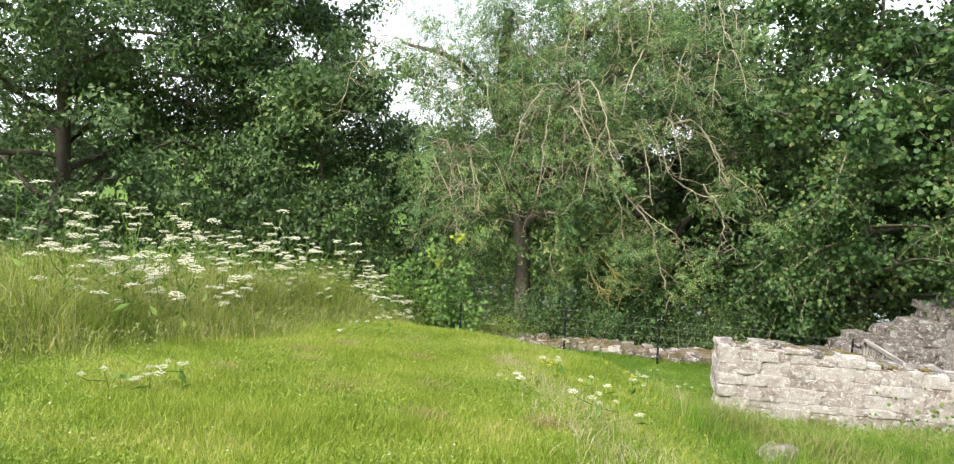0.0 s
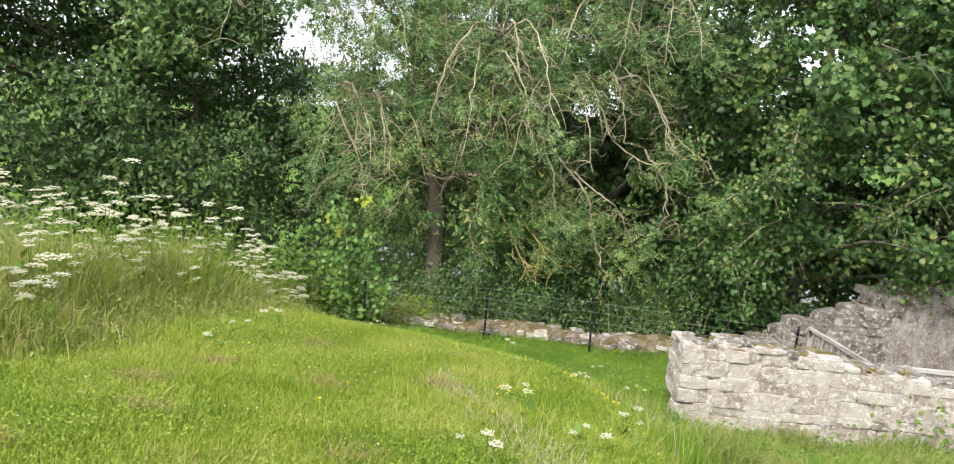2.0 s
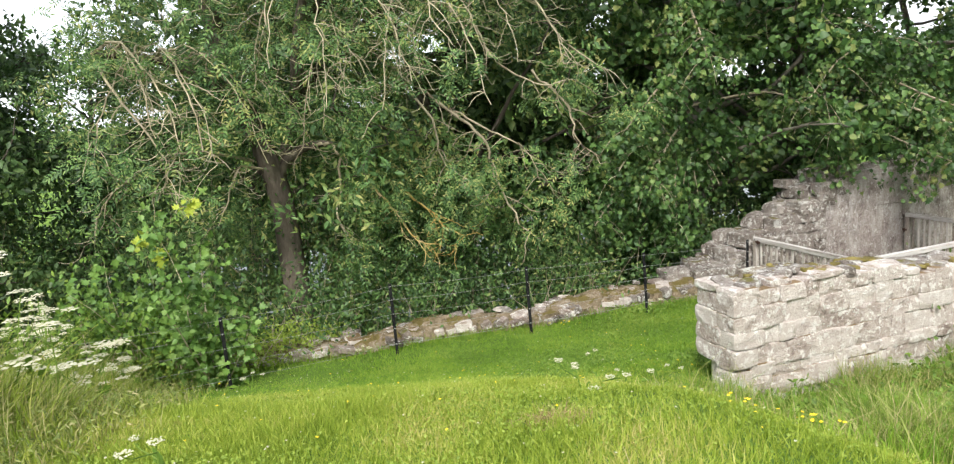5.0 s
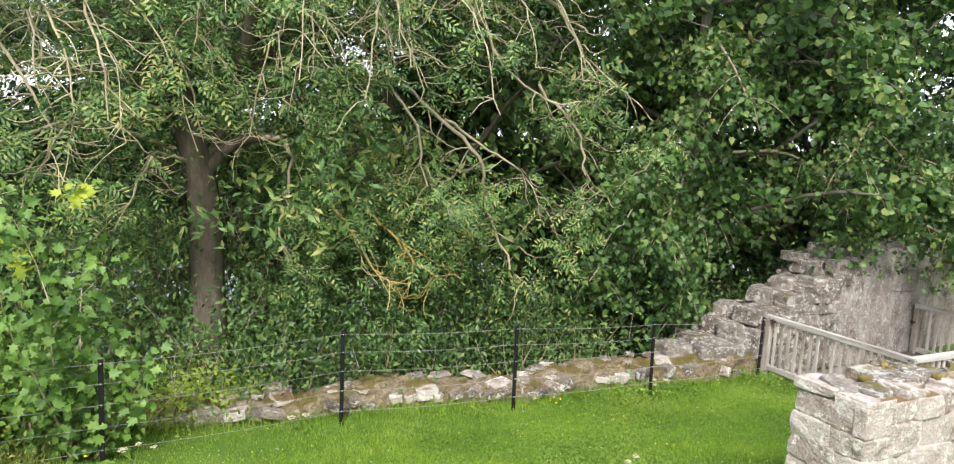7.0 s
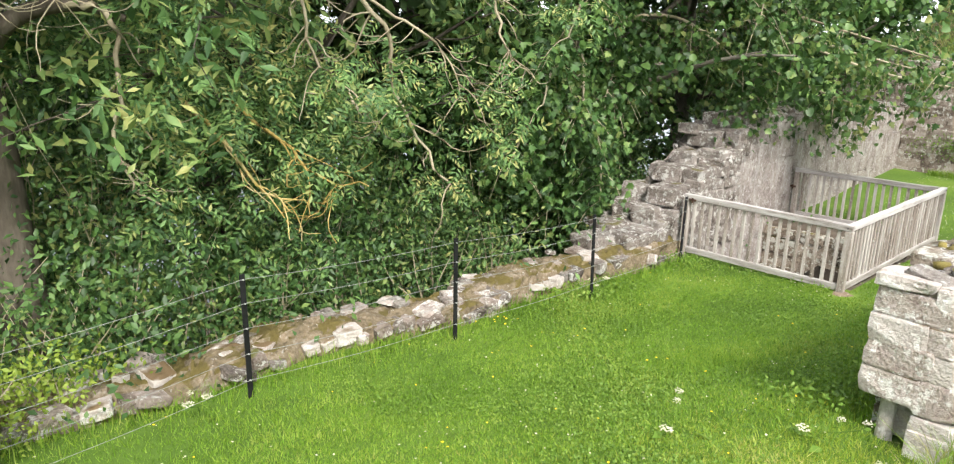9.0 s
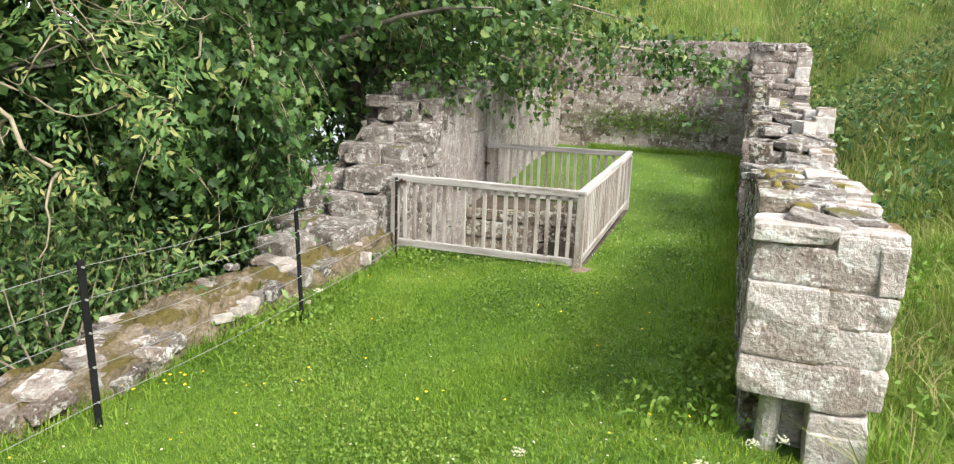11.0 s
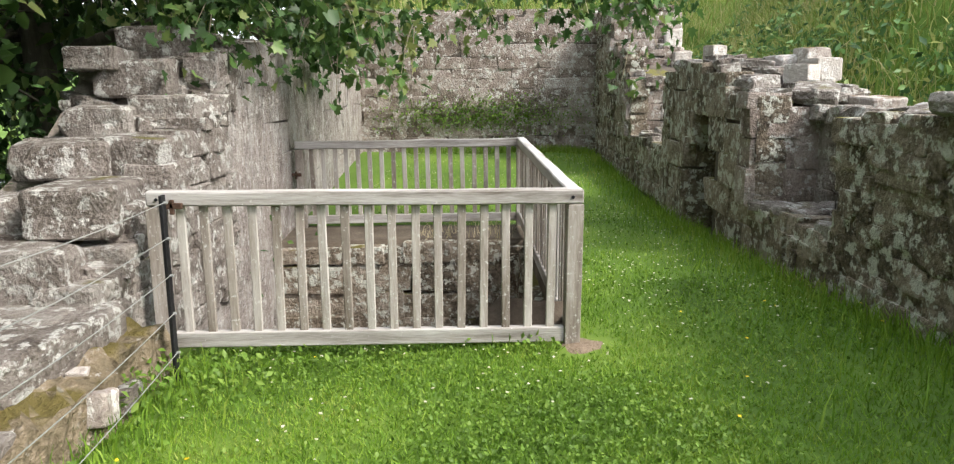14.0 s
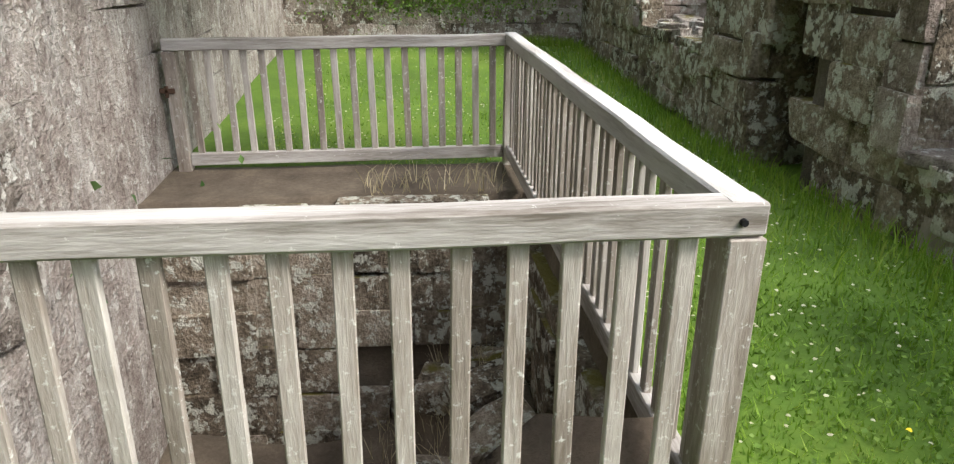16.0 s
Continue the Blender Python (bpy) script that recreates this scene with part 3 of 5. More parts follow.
SF = wall("wall_south_far", "tall ruined stone wall stepping down to a window sill")
part("wall_core", prism([(12.35, -0.3), (17.4, -0.3), (17.4, 2.84), (15.65, 2.78), (15.65, 2.1), (14.5, 1.7), (14.5, 0.78), (12.35, 0.78)], 11.1, 12.14), MORTAR, SF)
# Same split here: dark shaded north face, redder lit jambs, pale south face.
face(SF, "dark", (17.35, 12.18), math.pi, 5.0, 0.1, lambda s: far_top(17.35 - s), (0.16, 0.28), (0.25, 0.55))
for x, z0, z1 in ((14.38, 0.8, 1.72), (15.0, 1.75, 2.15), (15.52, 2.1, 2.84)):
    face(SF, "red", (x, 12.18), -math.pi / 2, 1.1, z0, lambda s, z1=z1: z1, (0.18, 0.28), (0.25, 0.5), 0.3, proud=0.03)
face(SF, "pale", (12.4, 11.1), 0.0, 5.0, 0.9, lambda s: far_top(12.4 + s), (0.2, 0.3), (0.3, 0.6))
topping(SF, "grey", 12.5, 17.2, 11.2, 12.1, lambda x: far_top(x) - 0.05, 36, (0.15, 0.45))

# back wall
EW = wall("wall_east", "tall red-grey rubble wall patched with moss and lichen")


def east_top(y):
    return 2.93 + 0.03 * math.sin(y * 4)


part("wall_core", box(17.325, 18.0, 11.0, 18.4, -0.3, 2.86), MORTAR, EW)
face(EW, "red", (17.3, 18.2), -math.pi / 2, 6.1, 0.12, lambda s: east_top(18.2 - s), (0.13, 0.29), (0.2, 0.66), 0.24, proud=0.012, joint=0.006)
for i in range(14):
    stone("red", EW, (17.66, 11.3 + i * 0.5, 2.9), (0.6, 0.48, 0.14), rng.uniform(-0.1, 0.1))

# north wall: smooth streaked face, broken stepped end towards the west
def north_top(x):
    return float(np.interp(x, [6.5, 7.0, 7.5, 8.0, 8.4, 8.9, 9.3, 9.5, 10.3, 12.5, 17.4], [0.42, 0.62, 0.88, 1.02, 1.22, 1.55, 1.78, 1.95, 2.02, 2.02, 1.85]))


NW = wall("wall_north", "pale streaked ashlar wall with a broken stepped end")
part("wall_core", prism([(7.0, -0.3), (17.4, -0.3), (17.4, 1.75), (12.5, 1.94), (10.0, 1.93), (9.45, 1.85), (9.1, 1.55), (8.6, 1.2), (8.0, 0.92), (7.4, 0.7), (7.0, 0.5)], 16.74, 17.85), MORTAR_PALE, NW)
part("wall_foot", box(7.1, 11.4, 16.74, 16.95, -1.4, -0.02), MORTAR, NW)
face(NW, "streak", (9.2, 16.68), 0.0, 8.15, -0.1, lambda s: north_top(9.2 + s), (0.30, 0.42), (0.5, 0.95), 0.26, proud=0.003, joint=0.0)
face(NW, "streak", (7.2, 16.70), 0.0, 4.1, -2.0, lambda s: -0.08, (0.26, 0.36), (0.4, 0.7), 0.26, proud=0.015)
# Broken end in the greyed stone, tree shade put into its colour.
face(NW, "grey", (6.9, 16.66), 0.0, 2.35, -0.1, lambda s: min(north_top(6.9 + s), 1.75), (0.09, 0.22), (0.16, 0.46), 0.34, proud=0.025, joint=0.002)
for x, y, z, w, d, h, a in ((7.55, 17.0, 0.92, 0.72, 0.5, 0.30, 0.15), (7.05, 17.05, 0.58, 0.36, 0.42, 0.42, 0.1), (7.15, 17.5, 0.6, 0.5, 0.5, 0.36, 0.5), (8.1, 17.35, 1.16, 0.6, 0.5, 0.24, 0.3),
                            (8.3, 16.95, 1.16, 0.66, 0.5, 0.28, -0.05), (8.75, 17.4, 1.36, 0.7, 0.5, 0.26, 0.1), (8.9, 16.95, 1.42, 0.55, 0.5, 0.26, 0.0), (9.2, 17.3, 1.68, 0.62, 0.6, 0.3, 0.1),
                            (9.05, 17.55, 1.83, 0.42, 0.4, 0.18, 0.0), (9.75, 17.25, 1.93, 0.85, 0.7, 0.34, 0.04), (7.5, 17.6, 0.85, 0.6, 0.5, 0.3, 0.6), (8.4, 17.7, 1.1, 0.5, 0.4, 0.3, 0.2),
                            (9.5, 16.92, 1.62, 0.7, 0.5, 0.46, 0.0), (9.3, 16.92, 1.25, 0.6, 0.46, 0.3, 0.0), (6.75, 17.0, 0.34, 0.5, 0.55, 0.34, 0.2), (6.7, 17.5, 0.36, 0.5, 0.45, 0.3, 0.4)):
    stone("grey", NW, (x, y, z), (w, d, h), a, rng.uniform(-0.05, 0.05))
topping(NW, "grey", 10.2, 17.2, 16.9, 17.7, lambda x: north_top(x) - 0.06, 26, (0.35, 0.7), (0.1, 0.2))
topping(NW, "grey", 6.6, 9.7, 16.75, 17.85, lambda x: north_top(x) - 0.13, 100, (0.1, 0.34), (0.05, 0.14))

# low wall footing along the river edge
LW = wall("wall_low", "low ruined footing of pale stones with moss and earth on top")


def low_edge(x):
    return 16.86 - 0.06 * x + 0.09 * math.sin(x * 1.7)


bm = bmesh.new()
ring = []
for i in range(37):
    x = -3.0 + i * 0.28
    zt = 0.26 + 0.05 * math.sin(x * 2.1) + (0.06 if x > 4 else 0)
    y = low_edge(x)
    ring.append([bm.verts.new(p) for p in ((x, y, -0.2), (x, y + 0.06, zt - 0.05), (x, y + 0.38, zt + 0.02), (x, y + 0.75, zt - 0.06), (x, y + 0.95, -1.6))])
for a, b in zip(ring, ring[1:]):
    for k in range(4):
        bm.faces.new((a[k], b[k], b[k + 1], a[k + 1]))
bmesh.ops.recalc_face_normals(bm, faces=bm.faces)
bmesh.ops.subdivide_edges(bm, edges=bm.edges[:], cuts=4, use_grid_fill=True)
for v in bm.verts:
    v.co += noise.noise_vector(v.co * 3.2) * 0.06 + noise.noise_vector(v.co * 11) * 0.045
LOWTOP = material("mossy_rubble", [(0.2, (0.12, 0.095, 0.06)), (0.45, (0.22, 0.175, 0.115)), (0.6, (0.29, 0.23, 0.16)), (0.85, (0.42, 0.38, 0.33))], 5.0, 0.96, 1.0, 26, 0.0, spots=(12, 0.6, (0.42, 0.39, 0.35)), moss=(0.42, (0.15, 0.12, 0.038)), grain=1.0, bump_size=0.06)
part("rubble_bed", bm, LOWTOP, LW)
for i in range(46):
    x = -2.7 + i * 0.205 + rng.uniform(-0.07, 0.07)
    if rng.random() < 0.12:
        continue
    w, h = rng.uniform(0.12, 0.36), rng.uniform(0.09, 0.17)
    stone(rng.choice(("pale", "red", "red", "grey", "grey")) if x < 4 else rng.choice(("pale", "grey", "grey")), LW, (x, low_edge(x) + rng.uniform(0.03, 0.14), 0.08 + h * 0.5 + rng.uniform(-0.04, 0.06)), (w, rng.uniform(0.16, 0.26), h), rng.uniform(-0.4, 0.4), rng.uniform(-0.3, 0.3))
for i in range(54):
    x = rng.uniform(-2.6, 6.9)
    w = rng.uniform(0.1, 0.34)
    stone(rng.choice(("pale", "red", "red", "grey")), LW, (x, low_edge(x) + rng.uniform(0.2, 0.8), 0.235 + (0.05 if x > 4 else 0)), (w, w * 0.8, rng.uniform(0.05, 0.11)), rng.uniform(0, 3), rng.uniform(-0.15, 0.15))
for x, y, z, w, d, h in ((6.35, 16.85, 0.36, 0.6, 0.5, 0.3), (5.9, 17.2, 0.36, 0.6, 0.5, 0.24), (6.5, 17.35, 0.4, 0.5, 0.4, 0.28), (6.75, 16.72, 0.3, 0.36, 0.36, 0.42)):
    stone("grey", LW, (x, y, z), (w, d, h), rng.uniform(-0.2, 0.2))


# pit lining
PW = wall("wall_pit", "dark lichen-spotted stone lining of a sunken pit")
part("wall_core", box(10.66, 10.9, 14.0, 16.7, -2.3, -0.10), MORTAR, PW)
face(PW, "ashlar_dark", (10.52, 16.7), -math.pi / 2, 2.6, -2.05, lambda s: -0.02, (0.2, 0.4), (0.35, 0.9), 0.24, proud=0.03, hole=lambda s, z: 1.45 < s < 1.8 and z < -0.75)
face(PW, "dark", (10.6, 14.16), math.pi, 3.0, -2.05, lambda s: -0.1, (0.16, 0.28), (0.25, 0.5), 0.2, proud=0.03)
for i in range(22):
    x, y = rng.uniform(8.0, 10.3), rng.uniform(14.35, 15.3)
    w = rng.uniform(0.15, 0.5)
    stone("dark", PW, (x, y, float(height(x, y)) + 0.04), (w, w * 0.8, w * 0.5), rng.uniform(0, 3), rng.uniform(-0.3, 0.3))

# ---------------------------------------------------------------- wooden enclosure


def slat_mesh(name, w, d, h, mat):
    bm = box(-w / 2, w / 2, -d / 2, d / 2, 0, h, 0.004)
    me = bpy.data.meshes.new(name)
    bm.to_mesh(me)
    bm.free()
    me.materials.append(mat)
    return me


SLAT = slat_mesh("slat", 0.05, 0.026, 0.81, WOOD)
POST = slat_mesh("post", 0.095, 0.095, 0.99, WOOD)


def panel(label, a, b, za, zb, count, post_a, post_b):
    """Fence panel from a to b: rails, slats and end posts."""
    L = math.hypot(b[0] - a[0], b[1] - a[1])
    turn = math.atan2(b[1] - a[1], b[0] - a[0])
    base = new("wooden_fence")
    base.matrix_basis = Matrix.Translation((a[0], a[1], za)) @ Matrix.Rotation(turn, 4, "Z") @ Matrix.Rotation(-math.atan2(zb - za, L), 4, "Y")
    tagged(base, label, "fence", "wooden fence round the pit")
    rail = box(-0.04, L + 0.045, -0.045, 0.045, 0.934, 1.02, 0.008)
    bmesh.ops.subdivide_edges(rail, edges=[e for e in rail.edges if e.calc_length() > 1], cuts=12)
    for v in rail.verts:
        v.co += noise.noise_vector(v.co * 2.2) * 0.006
    part("top_rail", rail, WOOD_X, base, "silvery grained oak rail")
    low = box(0.05, L - 0.05, -0.03, 0.03, 0.07, 0.165, 0.006)
    part("bottom_rail", low, WOOD_X, base)
    for i in range(count):
        s = L * (i + 1) / (count + 1)
        child("slat", SLAT, base, pose(s, rng.uniform(-0.004, 0.004), 0.14, 0, rng.uniform(-0.6, 0.6), rng.uniform(-3, 3)))
    for s, on in ((0.0, post_a), (L, post_b)):
        if on:
            child("post", POST, base, pose(s, 0, -0.06))
    for s in (0.02, L - 0.02):
        bm = bmesh.new()
        bmesh.ops.create_cone(bm, cap_ends=True, segments=8, radius1=0.011, radius2=0.009, depth=0.012, matrix=pose(s, -0.05, 0.975, 90))
        part("bolt", bm, IRON, base)
    return base


NT, FT, FL, NL = (7.415, 14.07), (11.445, 14.07), (11.445, 16.58), (7.34, 16.52)
panel("weathered grey oak fence panel across the lawn side", NL, NT, 0.02, 0.0, 17, True, True)
panel("weathered grey oak fence panel along the grass passage", NT, FT, 0.0, 0.0, 31, False, True)
panel("weathered grey oak fence panel behind the pit", FT, FL, -0.01, -0.03, 18, False, True)

RUST = material("rusty_iron", [(0.2, (0.03, 0.018, 0.012)), (0.5, (0.07, 0.04, 0.028)), (0.85, (0.12, 0.07, 0.045))], 9, 0.85, 0.5, 60, 0.2)
for x, y, z in ((7.285, 16.40, 0.96), (11.39, 16.63, 0.62)):
    ob = new("bracket")
    ob.matrix_basis = pose(x, y, z)
    tagged(ob, "rusty iron bracket fixing the wooden fence", "bracket", "fence brackets")
    part("plate", box(-0.012, 0.012, -0.06, 0.06, -0.018, 0.018, 0.004), RUST, ob)
    part("pin", box(-0.012, 0.012, -0.012, 0.012, -0.05, 0.035, 0.003), RUST, ob)

# ---------------------------------------------------------------- iron posts and wires
POSTS = [(-8.4, 14.6, 0.6, 1.1), (-5.6, 15.3, 0.45, 1.1), (-2.77, 15.88, 0.24, 1.12), (-0.08, 16.55, 0.06, 1.23), (2.31, 16.34, 0.06, 1.19), (4.58, 16.18, 0.10, 1.09), (6.97, 16.33, 0.05, 1.02)]
for x, y, z, h in POSTS:
    ob = tagged(new("iron_post"), "black painted flat iron fence post", "post", "iron fence posts")
    ob.matrix_basis = pose(x, y, z, rng.uniform(-1.5, 1.5), rng.uniform(-1.5, 1.5), rng.uniform(-4, 4))
    part("bar", box(-0.026, 0.026, -0.009, 0.009, -0.15, h, 0.003), IRON, ob)
    for f in (0.96, 0.77, 0.57, 0.36, 0.14):
        bm = bmesh.new()
        bmesh.ops.create_cone(bm, cap_ends=True, segments=8, radius1=0.008, radius2=0.008, depth=0.03, matrix=pose(0, -0.012, h * f, 90))
        part("staple", bm, WIRE, ob)
for f in (0.96, 0.77, 0.57, 0.36, 0.14):
    pts = []
    for (x0, y0, z0, h0), (x1, y1, z1, h1) in zip(POSTS, POSTS[1:]):
        for k in range(6):
            t = k / 6
            sag = -0.03 * math.sin(math.pi * t)
            pts.append((x0 + (x1 - x0) * t, y0 + (y1 - y0) * t - 0.015, z0 + h0 * f + (z1 + h1 * f - z0 - h0 * f) * t + sag))
    pts.append((POSTS[-1][0], POSTS[-1][1] - 0.015, POSTS[-1][2] + POSTS[-1][3] * f))
    v, q = tube(pts, [0.0026] * len(pts), 4)
    tagged(new("fence_wire", from_arrays("fence_wire", v, q, WIRE)), "thin galvanised wire strung between iron posts", "wire", "fence wires")

# ---------------------------------------------------------------- plants
nrng = np.random.default_rng(5)


def leaf_cards(centres, size, aspect, mat, name, lobes=False, droop=0.3, facing=(0, -0.65, 0.85)):
    """Small folded leaves at the given points, each with its own turn."""
    n = len(centres)
    d = nrng.normal(size=(n, 3))
    d[:, 2] -= droop * 2
    d /= np.linalg.norm(d, axis=1)[:, None]
    up = nrng.normal(size=(n, 3)) * 0.5 + np.array(facing)
    side = np.cross(d, up)
    side /= np.linalg.norm(side, axis=1)[:, None] + 1e-9
    nor = np.cross(side, d)
    s = size * nrng.uniform(0.65, 1.25, n)[:, None]
    if not lobes:
        w = s * aspect
        V = np.stack([centres, centres + d * s * 0.5 + side * w * 0.5 + nor * w * 0.18, centres + d * s, centres + d * s * 0.5 - side * w * 0.5 + nor * w * 0.18], 1)
        base = np.arange(n)[:, None] * 4
        F = np.concatenate([base + [0, 1, 2], base + [0, 2, 3]], 0)
        return tri_mesh(name, V.reshape(-1, 3), F, mat)
    if lobes == "plain":
        shape = [(0, 0.0), (0.46, 0.22), (0.36, 0.72), (0, 1.0), (-0.36, 0.72), (-0.46, 0.22)]
    else:
        half = [(0.28, -0.06), (0.27, 0.10), (0.58, 0.32), (0.30, 0.43), (0.36, 0.74), (0.15, 0.66)]
        shape = [(0, 0.0)] + half + [(0, 1.05)] + [(-p, q) for p, q in half[::-1]]
    V = np.stack([centres + d * s * b + side * s * a + nor * s * (abs(a) * 0.25 - b * b * 0.18) for a, b in shape], 1)
    k = len(shape)
    base = np.arange(n)[:, None] * k
    return tri_mesh(name, V.reshape(-1, 3), np.concatenate([base + [0, i, i + 1] for i in range(1, k - 1)], 0), mat)


def limb(r, start, way, length, radius, bend, steps=6, droop=0.0):
    pts, rad = [Vector(start)], [radius]
    d = Vector(way).normalized()
    for i in range(steps):
        d = (d + Vector((r.gauss(0, bend), r.gauss(0, bend), r.gauss(0, bend) - droop))).normalized()
        pts.append(pts[-1] + d * length / steps)
        rad.append(radius * (1 - 0.85 * (i + 1) / steps))
    return pts, rad, d


def tree(label, kind, base, tall, spread, seed, trunk_r=0.22, first=0.25, limbs=14, leaves=16000, size=0.11, aspect=0.5, lean=(0, 0), lobes=False, droop=0.02, clump=0.42, flat=0.75, bark=None, clear=0.0):
    r = random.Random(seed)
    ob = tagged(new("tree"), label, "tree")
    pieces, tips = [], []
    tp, tr, _ = limb(r, base, (lean[0], lean[1], 1), tall * 0.92, trunk_r, 0.06, 10)
    pieces.append(tube(tp, tr, 8))
    for i in range(limbs):
        f = first + (1 - first) * (i + r.random()) / limbs
        k = min(int(f * 10), 9)
        p = tp[k].lerp(tp[k + 1], f * 10 - k)
        a = i * 2.4 + r.uniform(-0.5, 0.5)
        reach = spread * (1.15 - 0.75 * abs(f - 0.35)) * r.uniform(0.7, 1.1)
        lp, lr, _ = limb(r, p, (math.cos(a), math.sin(a), r.uniform(0.05, 0.7)), reach, max(0.02, tr[k] * 0.5), 0.16, 7, droop)
        pieces.append(tube(lp, lr, 5))
        for j in range(7):
            q = lp[r.randint(2, 7)]
            b = r.uniform(0, 6.3)
            sp, sr, _ = limb(r, q, (math.cos(b), math.sin(b), r.uniform(-0.4, 0.6)), reach * r.uniform(0.25, 0.5), 0.022, 0.22, 5, droop * 2)
            pieces.append(tube(sp, sr, 4))
            tips += sp[2:]
        tips += lp[4:]
    v, q = merge(pieces)
    child("trunk", from_arrays("trunk", v, q, bark or BARK, True), ob, None, "grey-brown fissured trunk and limbs")
    T = np.array([tuple(p) for p in tips])
    pick = T[nrng.integers(0, len(T), leaves // 24)]
    pick = np.repeat(pick + nrng.normal(size=pick.shape) * 0.2, 24, axis=0)
    turn = np.repeat(nrng.uniform(0, 2 * np.pi, len(pick) // 24), 24)
    along, across = nrng.uniform(-0.4, 1.3, len(pick)), nrng.normal(0, 0.42, len(pick))
    C = pick + clump * np.stack([along * np.cos(turn) - across * np.sin(turn), along * np.sin(turn) + across * np.cos(turn), nrng.normal(0, flat * 0.3, len(pick)) - 0.4 * along ** 2], 1)
    if clear:
        C = C[~((np.abs(C[:, 0] - base[0]) < 0.45) & (C[:, 1] < base[1]) & (C[:, 2] < 8) & (nrng.random(len(C)) < clear))]
    C = C[C[:, 2] > height(C[:, 0], C[:, 1]) + 0.1]
    tagged(child("crown", leaf_cards(C, size, aspect, LEAF[kind], "crown", lobes), ob, None, "uneven leafy crown"), kind="stuff")
    return ob

def ash_leaves(centres, mat, name, length=0.25):
    """Compound leaves: paired leaflets along a drooping midrib."""
    n = len(centres)
    d = nrng.normal(size=(n, 3)) * np.array([1, 1, 0.5])
    d[:, 2] -= 0.55
    d[:, 1] -= 0.35
    d /= np.linalg.norm(d, axis=1)[:, None]
    up = np.array([0, -0.7, 0.85]) + nrng.normal(size=(n, 3)) * 0.35
    side = np.cross(d, up)
    side /= np.linalg.norm(side, axis=1)[:, None] + 1e-9
    nor = np.cross(side, d)
    L = length * nrng.uniform(0.75, 1.25, n)[:, None]
    V = []
    for f, sg in ((0.3, 1), (0.3, -1), (0.5, 1), (0.5, -1), (0.7, 1), (0.7, -1), (0.88, 1), (0.88, -1), (1.0, 0)):
        p = centres + d * L * f - np.array([0, 0, 1]) * L * f * f * 0.25
        way = side * sg * 0.85 + d * (0.5 if sg else 1.0) - nor * 0.25
        across = (d * -sg + side * 0.4 * abs(sg)) if sg else side
        s, w = L * 0.36, L * 0.055
        V += [p, p + way * s * 0.5 + across * w, p + way * s, p + way * s * 0.5 - across * w]
    V = np.stack(V, 1)
    k = V.shape[1]
    base = np.arange(n)[:, None] * k
    F = np.concatenate([base + [q * 4 + a for a in t] for q in range(9) for t in ((0, 1, 2), (0, 2, 3))], 0)
    return tri_mesh(name, V.reshape(-1, 3), F, mat)


def curve_through(points, n=5):
    """Smooth points along a line of posts."""
    P = [Vector(p) for p in points]
    P = [P[0] * 2 - P[1]] + P + [P[-1] * 2 - P[-2]]
    out = []
    for i in range(1, len(P) - 2):
        for k in range(n):
            t = k / n
            out.append(0.5 * ((2 * P[i]) + (P[i + 1] - P[i - 1]) * t + (2 * P[i - 1] - 5 * P[i] + 4 * P[i + 1] - P[i + 2]) * t * t + (3 * P[i] - P[i - 1] - 3 * P[i + 1] + P[i + 2]) * t ** 3))
    return out + [P[-2]]


def dangling(parent, points, radius, seed, mat, twigs=9, leafy=None):
    """A bare drooping branch whose side twigs hang and curl up at the ends."""
    r = random.Random(seed)
    line = curve_through(points)
    n = len(line)
    line = [p + Vector((r.gauss(0, 0.018), r.gauss(0, 0.018), r.gauss(0, 0.018))) for p in line]
    pieces = [tube(line, [radius * 1.25 * (1 - 0.75 * i / n) for i in range(n)], 6)]
    tips = []
    for k in range(twigs):
        p = line[r.randint(n // 4, n - 1)]
        a = r.uniform(0, 6.3)
        d = Vector((math.cos(a), math.sin(a) * 0.6 - 0.2, r.uniform(-0.7, 0.3))).normalized()
        step = r.uniform(0.07, 0.15)
        q, pts = p.copy(), [p.copy()]
        for m in range(7):
            d = (d + Vector((r.gauss(0, 0.2), r.gauss(0, 0.2), -0.22 if m < 4 else 0.42))).normalized()
            q = q + d * step
            pts.append(q.copy())
        pieces.append(tube(pts, [radius * 0.34 * (1 - 0.7 * i / 7) + 0.002 for i in range(8)], 4))
        tips.append(pts[-1])
        if r.random() < 0.6:
            e, pts2, dd = pts[3].copy(), [pts[3].copy()], Vector((r.gauss(0, 1), r.gauss(0, 0.5), -0.2)).normalized()
            for m in range(4):
                dd = (dd + Vector((r.gauss(0, 0.2), 0, 0.15))).normalized()
                e = e + dd * step * 0.8
                pts2.append(e.copy())
            pieces.append(tube(pts2, [radius * 0.2 * (1 - 0.6 * i / 4) + 0.002 for i in range(5)], 4))
            tips.append(pts2[-1])
    v, f = merge(pieces)
    child("branch", from_arrays("branch", v, f, mat, True), parent, None, "bare pale lichen-crusted branch")
    return tips


